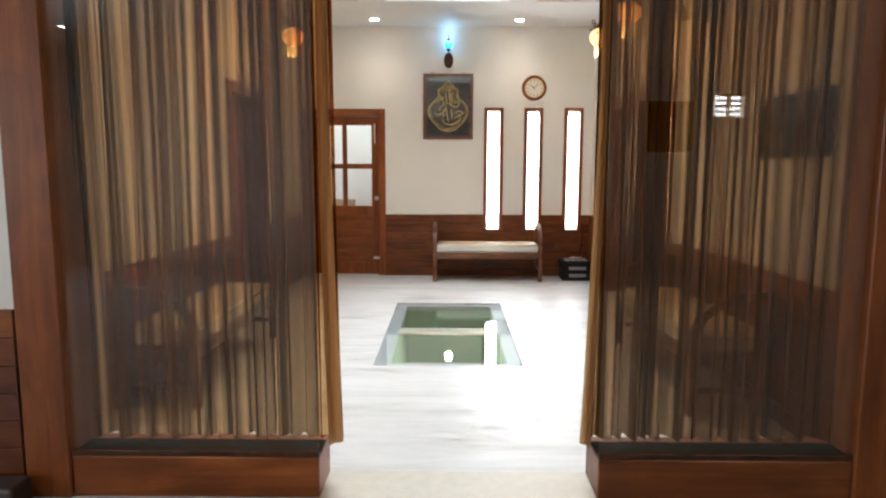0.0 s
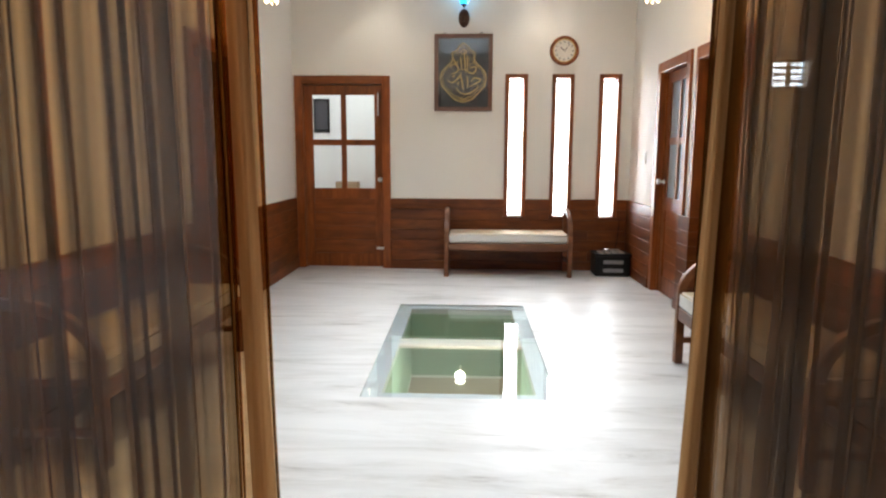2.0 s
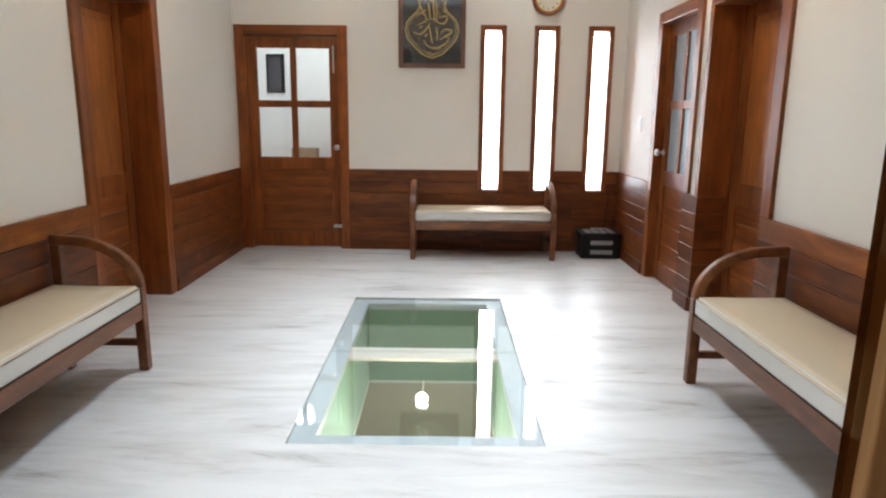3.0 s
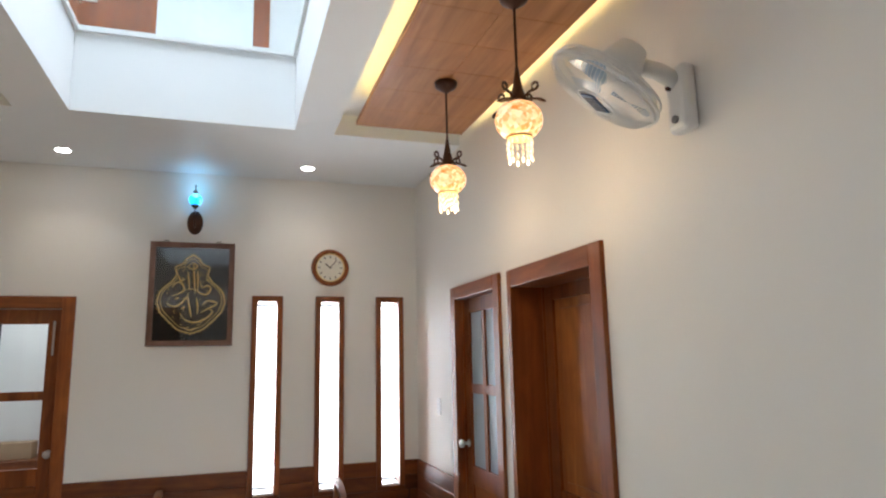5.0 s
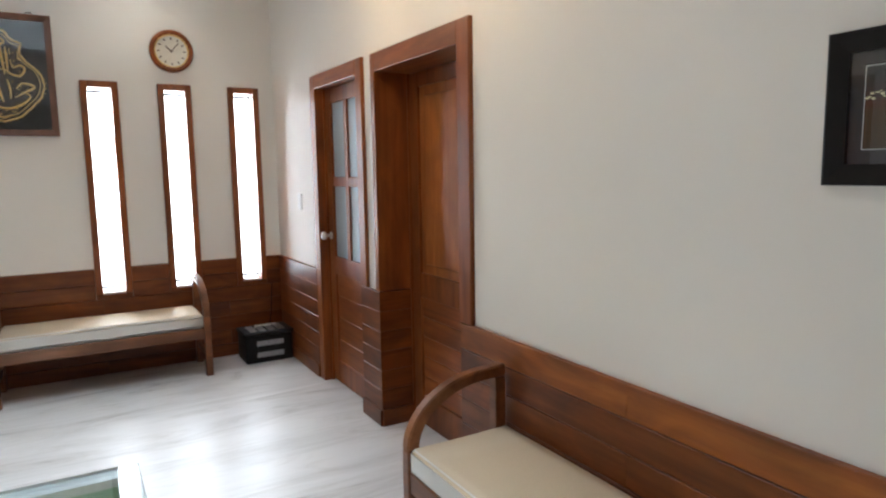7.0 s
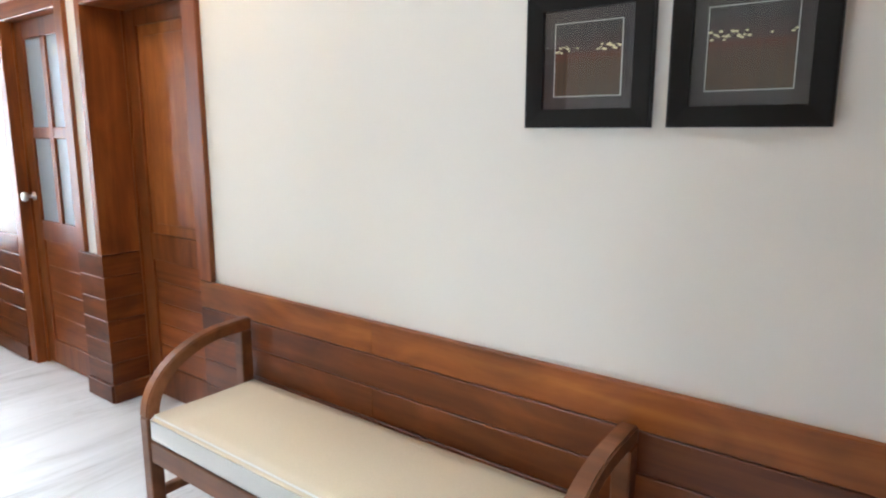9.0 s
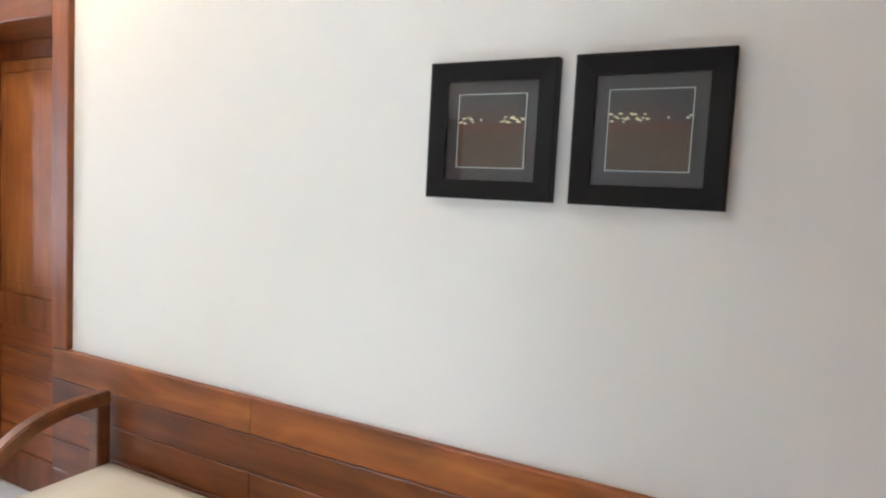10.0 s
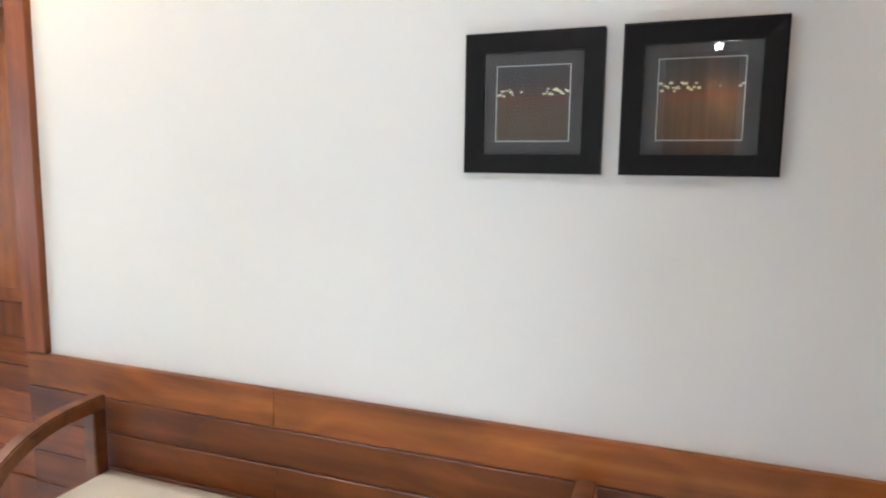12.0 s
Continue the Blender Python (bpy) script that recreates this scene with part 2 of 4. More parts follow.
def sheer(name, low, high, dark=(0.10, 0.052, 0.018), light=(0.21, 0.125, 0.048), clear=(0.78, 0.64, 0.46)):
    """A thin curtain fabric; low and high: the share of light that its threads stop, which varies pleat by pleat."""
    m, nt, p = material(name)
    nt.nodes.remove(p)
    out = nt.nodes["Material Output"]
    fine = node(nt, "ShaderNodeTexNoise", Scale=1.0, Detail=3.0, Roughness=0.6)
    nt.links.new(coords(nt, (80.0, 20.0, 0.15), rand=False), fine.inputs["Vector"])
    broad = node(nt, "ShaderNodeTexNoise", Scale=1.0, Detail=2.0, Roughness=0.55)
    nt.links.new(coords(nt, (30.0, 2.0, 0.08), rand=False), broad.inputs["Vector"])
    col = ramp(nt, fine.outputs["Fac"], [(0.25, dark), (0.75, light)])
    dif = nt.nodes.new("ShaderNodeBsdfDiffuse")
    trl = nt.nodes.new("ShaderNodeBsdfTranslucent")
    nt.links.new(col, dif.inputs["Color"])
    nt.links.new(col, trl.inputs["Color"])
    a = node(nt, "ShaderNodeMixShader", Fac=0.5)
    nt.links.new(dif.outputs[0], a.inputs[1])
    nt.links.new(trl.outputs[0], a.inputs[2])
    tr = node(nt, "ShaderNodeBsdfTransparent", Color=(*clear, 1))
    c = nt.nodes.new("ShaderNodeMixShader")
    fac = nt.nodes.new("ShaderNodeMapRange")
    fac.inputs["From Min"].default_value, fac.inputs["From Max"].default_value = 0.37, 0.61
    fac.inputs["To Min"].default_value, fac.inputs["To Max"].default_value = low, high
    nt.links.new(broad.outputs["Fac"], fac.inputs["Value"])
    nt.links.new(fac.outputs[0], c.inputs["Fac"])
    nt.links.new(tr.outputs[0], c.inputs[1])
    nt.links.new(a.outputs[0], c.inputs[2])
    nt.links.new(c.outputs[0], out.inputs["Surface"])
    return m


M_WALL = paint("cream_wall_paint", (0.85, 0.815, 0.755))
M_CEIL = paint("white_ceiling_paint", (0.82, 0.82, 0.81))
M_FLOOR = marble("white_veined_marble")
M_PLANK = wood("wainscot_wood", (0.068, 0.0150, 0.0028), (0.146, 0.037, 0.0062), (0.245, 0.076, 0.0145), "x", rough=0.42, vary=0.11, coat=0.04)
M_WOODV = wood("door_wood_upright", (0.112, 0.0245, 0.0055), (0.23, 0.061, 0.0125), (0.345, 0.111, 0.0255), "z", blotch=0.22)
M_WOODH = wood("door_wood_level", (0.112, 0.0245, 0.0055), (0.23, 0.061, 0.0125), (0.345, 0.111, 0.0255), "x", blotch=0.22)
M_CAP = wood("wainscot_top_board_wood", (0.150, 0.036, 0.0055), (0.265, 0.076, 0.0115), (0.39, 0.137, 0.023), "x", rough=0.44, vary=0.09, coat=0.03)
M_LEAF = wood("orange_door_panel_wood", (0.165, 0.043, 0.010), (0.29, 0.090, 0.020), (0.41, 0.155, 0.040), "z", blotch=0.22)
M_BENCH = wood("bench_wood", (0.090, 0.029, 0.0105), (0.17, 0.061, 0.022), (0.245, 0.099, 0.037), "x", vary=0.08)
M_CEILWOOD = wood("ceiling_wood", (0.25, 0.092, 0.026), (0.38, 0.16, 0.052), (0.48, 0.23, 0.085), "y", rough=0.5, vary=0.12, blotch=0.10)
M_CUSHSIDE = plain("white_upholstery", (0.66, 0.63, 0.58), 0.6, noise_amount=0.04, nscale=200, bumpy=0.1)
M_CUSH = plain("cream_upholstery", (0.58, 0.47, 0.32), 0.55, noise_amount=0.05, nscale=220, bumpy=0.15)
M_PANE = thin_glass("clear_pane", (0.97, 0.985, 0.975))
M_PICGLASS = thin_glass("picture_glass", (0.97, 0.985, 0.975), 0.055)
M_CURTAINGLASS = thin_glass("screen_glass", (0.97, 0.98, 0.97), 0.055)
M_FROST = plain("frosted_glass", (0.34, 0.40, 0.44), 0.22, noise_amount=0.05, nscale=3)
M_GREEN = thin_glass("green_floor_glass", (0.93, 0.97, 0.95), 0.05)
# right curtain: darker threads that stop more than the left one's
M_SHEER_DARK = sheer("darker_brown_curtain", 0.60, 0.985, (0.044, 0.0135, 0.0024), (0.096, 0.033, 0.0062), (0.91, 0.57, 0.30))
M_SHEER = sheer("sheer_brown_curtain", 0.24, 0.965, (0.056, 0.0175, 0.0031), (0.118, 0.041, 0.0076), (0.92, 0.60, 0.31))
M_HEM = sheer("golden_brown_hem", 0.84, 0.92, (0.36, 0.18, 0.07), (0.50, 0.28, 0.12), (0.80, 0.60, 0.42))
M_BLACK = plain("black_lacquer", (0.009, 0.008, 0.008), 0.5)
M_BLACK.node_tree.nodes["Principled BSDF"].inputs["Specular IOR Level"].default_value = 0.2
M_MAT = plain("grey_mat_board", (0.050, 0.044, 0.050), 0.7)
M_BRONZE = plain("dark_bronze", (0.09, 0.045, 0.03), 0.42, 0.8, noise_amount=0.3)
M_GOLD = plain("gold_thread", (0.72, 0.50, 0.18), 0.45, 0.1, noise_amount=0.2, nscale=60)
M_WHITEP = plain("white_plastic", (0.78, 0.78, 0.76), 0.35, noise_amount=0.02)
M_STEEL = plain("brushed_steel", (0.62, 0.6, 0.57), 0.28, 1.0)
M_STONE = plain("grey_stone_ledge", (0.52, 0.53, 0.56), 0.4, noise_amount=0.1)
M_LED = plain("warm_led_strip", (1, 0.9, 0.6), 0.5, emit=(1.0, 0.74, 0.26), strength=10.0)
M_DOWN = plain("downlight_glow", (1, 1, 1), 0.5, emit=(1.0, 0.93, 0.82), strength=14.0)
M_GLOBE = mosaic("lit_amber_mosaic", [(0.0, (1.0, 0.28, 0.05)), (0.35, (1.0, 0.55, 0.20)), (0.7, (1.0, 0.78, 0.45)), (1.0, (0.95, 0.40, 0.10))], 0.5)
M_BLUEBALL = mosaic("lit_turquoise_mosaic", [(0.0, (0.02, 0.22, 0.8)), (0.4, (0.05, 0.55, 1.0)), (0.75, (0.3, 0.9, 1.0)), (1.0, (0.02, 0.35, 0.9))], 1.15, 30)

# ---------- the room's plan ----------
XL, XR, YF, YN, ZC = -1.72, 2.0, 8.0, 2.45, 3.14
WZ = 0.795
SLITS = ((0.618, 0.861), (1.125, 1.362), (1.634, 1.872))
HX0, HX1, HY0 = -5.5, 4.8, -4.7
GX0, GX1, GY0, GY1 = -0.35, 0.705, 4.062, 6.221

slab("floor", (HX0, HX1), (HY0, YF), -0.25, 0.0, [(GX0, GX1, GY0, GY1)], "xy", M_FLOOR, "polished white marble floor with grey veins")
slab("wall_north", (XL - 0.2, XR + 0.2), (0.0, 3.6), YF, YF + 0.2,
     [(-1.66, -0.68, 0.0, 2.09)] + [(a + 0.02, b - 0.02, 0.605, 2.13) for a, b in SLITS], "xz", M_WALL, "cream painted wall")
slab("wall_east", (YN, YF), (0.0, 3.6), XR, XR + 0.3, [(6.18, 6.99, 0.0, 2.09), (5.07, 5.99, 0.0, 2.07)], "yz", M_WALL, "cream painted wall")
slab("wall_west", (YN, YF), (0.0, 3.6), XL - 0.3, XL, [(5.35, 6.25, 0.0, 2.07), (2.6, 3.18, 0.0, 2.7)], "yz", M_WALL, "cream painted wall")
SK = (-0.508, 0.824, 2.95, 6.775)
slab("ceiling", (XL, XR), (YN, YF), ZC, ZC + 0.09, [SK, (1.09, XR, 2.7, 6.8), (XL, -0.81, 2.7, 6.8)], "xy", M_CEIL, "white painted ceiling with raised trays")
slab("ceiling", (XL, XR), (YN, YF), ZC + 0.15, ZC + 0.2, [(SK[0] - 0.08, SK[1] + 0.08, SK[2] - 0.08, SK[3] + 0.08)], "xy", M_CEIL, "white raised tray ceiling")
bm = bmesh.new()
for x0, x1 in ((1.07, 1.09), (-0.81, -0.79)):
    box(bm, x0, x1, 2.7, 6.8, ZC + 0.09, ZC + 0.15)
for x0, x1 in ((1.07, XR), (XL, -0.79)):
    box(bm, x0, x1, 6.8, 6.82, ZC + 0.09, ZC + 0.15)
    box(bm, x0, x1, 2.68, 2.7, ZC + 0.09, ZC + 0.15)
part("ceiling_tray_edges", bm, M_CEIL, None, "white plaster edges of the ceiling trays", "structure")

# skylight shaft and the storey seen above it
bm = bmesh.new()
t = 0.08
for a in ((SK[0] - t, SK[0], SK[2] - t, SK[3] + t), (SK[1], SK[1] + t, SK[2] - t, SK[3] + t), (SK[0], SK[1], SK[3], SK[3] + t), (SK[0], SK[1], SK[2] - t, SK[2])):
    box(bm, *a, ZC + 0.0901, 3.6405)
part("skylight_shaft", bm, M_CEIL, None, "white plastered skylight shaft", "structure")
bm = bmesh.new()
for a in ((SK[0], SK[0] + 0.02, SK[2], SK[3]), (SK[1] - 0.02, SK[1], SK[2], SK[3]), (SK[0] + 0.02, SK[1] - 0.02, SK[3] - 0.02, SK[3]), (SK[0] + 0.02, SK[1] - 0.02, SK[2], SK[2] + 0.02)):
    box(bm, *a, 3.655, 3.69)
part("trim_skylight", bm, M_WHITEP, None, "white metal rim of the skylight", "structure")
pane = part("window_skylight", boxm(SK[0] + 0.021, SK[1] - 0.021, SK[2] + 0.021, SK[3] - 0.021, 3.67, 3.68), M_PANE, None, "clear skylight glass", "structure")
pane.visible_shadow = False
bm = bmesh.new()
for a in ((-1.2, -1.1, 2.5, 7.5), (1.5, 1.6, 2.5, 7.5), (-1.1, 1.5, 7.4, 7.5), (-1.1, 1.5, 2.5, 2.6)):
    box(bm, *a, 3.66, 5.9)
part("wall_upper_storey", bm, M_CEIL, None, "white walls of the storey above the skylight", "structure")
slab("floor_upper_storey", (-1.2, 1.6), (2.5, 7.5), 3.641, 3.6545, [(SK[0] - 0.001, SK[1] + 0.001, SK[2] - 0.001, SK[3] + 0.001)], "xy", M_CEIL)
part("ceiling_upper_storey", boxm(-1.2, 1.6, 2.5, 7.5, 5.9, 6.0), M_CEIL, None, "", "structure")
up = thing("upper_door", pose(-0.75, 7.36, 3.66), "brown wooden door with a pale pane and steel handle", "door")
bm = bmesh.new()
for a in ((0, 0.62, 0, 0.04, 0, 2.1), (0.62, 1.36, 0, 0.04, 0, 0.16), (1.30, 1.42, 0, 0.04, 0.16, 2.1), (0.62, 1.30, 0, 0.04, 1.95, 2.1)):
    box(bm, *a, ch=0.004)
part("leaf", bm, M_WOODV, up)
part("pane", boxm(0.62, 1.30, 0.01, 0.03, 0.16, 1.95), plain("pale_blind", (0.75, 0.8, 0.82), 0.4), up, "pale pane")
bm = bmesh.new()
tube(bm, [(0.12, -0.0, 0.5), (0.12, -0.05, 0.5), (0.12, -0.05, 0.5), (0.24, -0.05, 0.5)], 0.012)
part("handle", bm, M_STEEL, up, "steel lever handle")

# ceiling panels in the trays
for cx0, cx1 in ((1.195, 1.925), (-1.64, -0.91)):
    pan = thing("ceiling_panel", pose(cx0, 2.9, ZC - 0.012), "brown wooden ceiling panel with shallow joints and warm cove light", "ceiling panel", "ceiling panels")
    w = cx1 - cx0
    bm = bmesh.new()
    ys = np.linspace(0, 6.55 - 2.9, 13)
    for j in range(12):
        for i in range(2):
            box(bm, i * w / 2 + 0.0006, (i + 1) * w / 2 - 0.0006, ys[j] + 0.0012, ys[j + 1] - 0.0012, 0.0, 0.02, ch=0.0015)
    part("boards", bm, M_CEILWOOD, pan, kind="stuff")
    part("backing", boxm(0.002, w - 0.002, 0.002, ys[-1] - 0.002, 0.0201, 0.035), M_BENCH, pan)
    part("hanger", boxm(0.1, w - 0.1, 0.2, 3.4, 0.0351, 0.162), M_CEIL, pan)
    for sx in (0.05, w - 0.06):
        part("led_strip", boxm(sx, sx + 0.01, 0.1, 3.55, 0.036, 0.044), M_LED, pan, "warm white light strip")


# ---------- wainscot ----------
plank_cache = {}


def plank(parent, m, length, h, depth=0.022, name="plank", mat=None):
    key = (round(length, 3), h, depth, mat)
    if key not in plank_cache:
        bm = bmesh.new()
        c = 0.003
        prof = [(0, 0), (-depth + c, 0), (-depth, c), (-depth, h - c), (-depth + c, h), (0, h)]
        a = [bm.verts.new((0, y, z)) for y, z in prof]
        b = [bm.verts.new((length, y, z)) for y, z in prof]
        for i in range(6):
            j = (i + 1) % 6
            bm.faces.new((a[j], a[i], b[i], b[j]))
        bm.faces.new(a)
        bm.faces.new(b[::-1])
        bmesh.ops.recalc_face_normals(bm, faces=bm.faces)
        plank_cache[key] = mesh_of(name, bm, mat or M_PLANK)
    ob = new(name, plank_cache[key])
    ob.parent = parent
    ob.matrix_basis = m
    return ob


ROWS = [0.0] + [0.10 + i * (WZ - 0.10) / 6 for i in range(7)]
wainscots = []


def wainscot(m, length, cuts=(), joints=(), label="varnished reddish brown board wainscot along the wall"):
    """Boards on a wall plane y=0 of m, along x; cuts: (x0, x1, z0) openings above z0."""
    wainscots.append((m, length, cuts, joints, label))


def lay(m, length, cuts, joints, label):
    base = thing("wainscot", m, label, "", kind="structure")
    back = bmesh.new()
    for r in range(7):
        z0, z1 = ROWS[r], ROWS[r + 1]
        spans = [(0.0, length)]
        for c0, c1, cz in cuts:
            if z1 > cz + 0.03:
                spans = [q for s in spans for q in ((s[0], min(s[1], c0)), (max(s[0], c1), s[1])) if q[1] - q[0] > 0.01]
        for c0, c1, cz in cuts:
            if z0 + 0.01 < cz < z1 and z1 > cz + 0.03:
                plank(base, Matrix.Translation((c0 + 0.001, 0, z0 + 0.001)), c1 - c0 - 0.002, round(cz - z0 - 0.003, 4))
        for s0, s1 in spans:
            box(back, s0 + 0.002, s1 - 0.002, -0.014, -0.001, z0 + 0.003, z1 if r < 6 else z1 - 0.005)
            js = [s0] + [j for j in (joints if r % 2 == 0 else [j + 0.9 for j in joints]) if s0 + 0.15 < j < s1 - 0.15] + [s1]
            for a, b in zip(js, js[1:]):
                g = 0.0012
                plank(base, Matrix.Translation((a + g, 0, z0 + 0.001)), b - a - 2 * g, round(z1 - z0 - 0.003, 4), 0.034 if r == 0 else 0.022,
                      "skirting_board" if r == 0 else "plank", M_CAP if r == 6 and len(joints) == 1 else None)
    part("batten_board", back, M_BENCH, base, "dark board behind the planks")


wainscot(pose(-0.64, YF, 0), 2.64 - 0.0, [(a - (-0.64), b - (-0.64), 0.6) for a, b in SLITS], (1.3, 5.0))
wainscot(pose(XR, YF - 0.035, 0, 0, 0, -90), 0.93)
wainscot(pose(XR, 6.225, 0, 0, 0, -90), 0.265)
wainscot(pose(XR - 0.022, 5.982, 0), 0.205)
wainscot(pose(XR, 5.085, 0, 0, 0, -90), 5.085 - YN, (), (1.0,))
wainscot(pose(XL, 3.19, 0, 0, 0, 90), 5.26 - 3.19, (), (1.1,))
wainscot(pose(XL, 6.33, 0, 0, 0, 90), YF - 6.33)
wainscot(pose(HX0, 2.23, 0), -1.566 - HX0, (), (1.6,))
wainscot(pose(2.05, 2.23, 0), HX1 - 2.05)


# ---------- doors ----------
def door(name, m, w, label, recess=0.05, depth=0.2, fw=0.09, top=2.13, style="panes", fr=0.085, z0a=0.0, z0b=0.0, fa=None):
    d = thing(name, m, label, "door", kind="structure")
    fa = fa or fw
    for nm, a in (("frame", (0, fa, -0.022, depth, z0a, top)), ("frame", (w - fw, w, -0.022, depth, z0b, top)), ("frame", (fa, w - fw, -0.022, depth, top - fw, top))):
        part(nm, boxm(*a, ch=0.004), M_WOODV if a[5] - a[4] > 1 else M_WOODH, d)
    # door stop
    bm = bmesh.new()
    box(bm, fa, fa + 0.012, recess - 0.014, recess - 0.002, 0, top - fw)
    box(bm, w - fw - 0.012, w - fw, recess - 0.014, recess - 0.002, 0, top - fw)
    part("stop", bm, M_WOODV, d)
    lx0, lx1, lz1 = fa + 0.003, w - fw - 0.003, top - fw - 0.003
    y0, y1 = recess, recess + 0.04
    leaf = thing("leaf", Matrix(), "", "")
    leaf.parent = d
    st = fr
    bm = bmesh.new()
    box(bm, lx0, lx0 + st, y0, y1, 0.008, lz1, ch=0.003)
    box(bm, lx1 - st, lx1, y0, y1, 0.008, lz1, ch=0.003)
    if style == "panes":
        px0, px1, pz0, pz1 = lx0 + st, lx1 - st, 0.90, 1.93
        xm, zm = (px0 + px1) / 2, 1.41
        box(bm, px0, px1, y0, y1, pz1, lz1, ch=0.003)
        box(bm, px0, px1, y0, y1, pz0 - 0.12, pz0, ch=0.003)
        box(bm, px0, px1, y0, y1, 0.008, 0.16, ch=0.003)
        box(bm, px0, px1, y0 + 0.003, y1 - 0.003, zm - 0.032, zm + 0.032, ch=0.003)
        box(bm, xm - 0.028, xm + 0.028, y0 + 0.002, y1 - 0.002, pz0, pz1, ch=0.003)
    else:
        px0, px1 = lx0 + st, lx1 - st
        for z0, z1 in ((0.008, 0.18), (0.76, 0.90), (1.93, lz1)):
            box(bm, px0, px1, y0, y1, z0, z1, ch=0.003)
    part("rails", bm, M_WOODV, leaf)
    bm = bmesh.new()
    if style == "panes":
        for i in range(4):
            z0 = 0.16 + i * 0.155
            box(bm, px0 + 0.0, px1, y0 + 0.012, y1 - 0.01, z0, z0 + 0.153, ch=0.003)
        part("panel", bm, M_WOODH, leaf)
        for a, b in ((px0, xm - 0.028), (xm + 0.028, px1)):
            for z0, z1 in ((pz0, zm - 0.032), (zm + 0.032, pz1)):
                pn = part("pane", boxm(a, b, y0 + 0.015, y0 + 0.021, z0, z1), M_FROST if "frosted" in label else M_PANE, leaf)
                pn.visible_shadow = False
    else:
        for k in range(5):
            part("lower_board", boxm(px0, px1, y0 + 0.010, y1 - 0.008, 0.181 + k * 0.116, 0.181 + (k + 1) * 0.116 - 0.002, ch=0.004), M_WOODH, leaf)
        for z0, z1 in ((0.90, 1.93),):
            bm2 = bmesh.new()
            box(bm2, px0, px1, y0 + 0.014, y1 - 0.01, z0, z1)
            box(bm2, px0 + 0.05, px1 - 0.05, y0 + 0.006, y0 + 0.014, z0 + 0.05, z1 - 0.05, ch=0.006)
            part("panel", bm2, M_LEAF, leaf)
        bm.free()
    return d, leaf, (lx0, lx1, y0, lz1)


def knob(leaf, x, y, z):
    bm = lathe(bmesh.new(), [(0.026, 0), (0.026, 0.006), (0.010, 0.010), (0.010, 0.035), (0.024, 0.042), (0.029, 0.055), (0.024, 0.068), (0.008, 0.073)], 20,
               pose(x, y, z, 90, 0, 0))
    part("knob", bm, M_STEEL, leaf, "round steel door knob", smooth=True)


d1, l1, q = door("door_1", pose(-1.70, YF - 0.0, 0), 1.06, "closed varnished wooden door with four clear panes", fr=0.09)
bm = bmesh.new()
for z0, z1 in ((1.70, 1.95), (0.22, 0.24)):
    tube(bm, [(0.92, 0.035, z0), (0.92, 0.035, z1)], 0.008)
box(bm, 0.90, 0.985, -0.03, -0.024, 0.215, 0.245)
part("bolt", bm, M_STEEL, l1, "steel tower bolt")
knob(l1, 0.945, 0.05, 1.0)
d2, l2, q = door("door_2", pose(XR, 7.03, 0, 0, 0, -90), 0.89, "closed wooden door with four frosted panes and steel knob", fr=0.10, top=2.12, z0b=WZ + 0.001)
part("lining", boxm(0.80, 0.889, 0.0, 0.2, 0, WZ), M_WOODV, d2)
knob(l2, 0.135, 0.05, 1.04)
d3, l3, q = door("door_3", pose(XR, 6.01, 0, 0, 0, -90), 1.012, "closed panelled wooden door set deep in its wooden frame", recess=0.19, depth=0.30, fw=0.10, style="panel", fr=0.10, top=2.112, z0a=WZ + 0.001, z0b=WZ + 0.001, fa=0.05)
part("lining", boxm(0.001, 0.027, 0.0, 0.3, 0, WZ), M_WOODV, d3)
part("lining", boxm(0.912, 1.011, 0.0, 0.3, 0, WZ), M_WOODV, d3)
door("door_4", pose(XL, 5.26, 0, 0, 0, 90), 1.07, "closed dark panelled wooden door set deep in its frame", recess=0.19, depth=0.30, fw=0.10, style="panel", fr=0.10, top=2.13)

# slit windows
for i, (a, b) in enumerate(SLITS):
    w = b - a
    win = thing("window_%d" % (i + 1), pose(a, YF, 0.60), "tall narrow window with a brown wooden frame", "window", kind="structure")
    H = 2.148 - 0.60
    for bx_ in ((0, 0.045, -0.028, 0.15, 0.0, H), (w - 0.045, w, -0.028, 0.15, 0.0, H), (0.045, w - 0.045, -0.028, 0.15, H - 0.045, H)):
        part("window_frame", boxm(*bx_, ch=0.004), M_WOODV, win)
    part("window_sill", boxm(0.045, w - 0.045, 0.0, 0.15, 0.0, 0.012, ch=0.002), M_WHITEP, win, "white sill")
    bm = bmesh.new()
    box(bm, 0.05, w - 0.05, 0.06, 0.085, 0.035, 0.048)
    box(bm, 0.05, w - 0.05, 0.06, 0.085, H - 0.075, H - 0.06)
    part("latch_bar", bm, M_MAT, win)
    pn = part("pane", boxm(0.045, w - 0.045, 0.11, 0.116, 0.02, H - 0.045), M_PANE, win)
    pn.visible_shadow = False
m_out = plain("overcast_glow", (1, 1, 1), 1.0, emit=(0.97, 0.98, 1.0), strength=1.8)
part("backdrop_daylight", boxm(0.2, 2.4, 8.62, 8.63, 0.1, 2.9), m_out, None, "plain bright daylight", "structure")

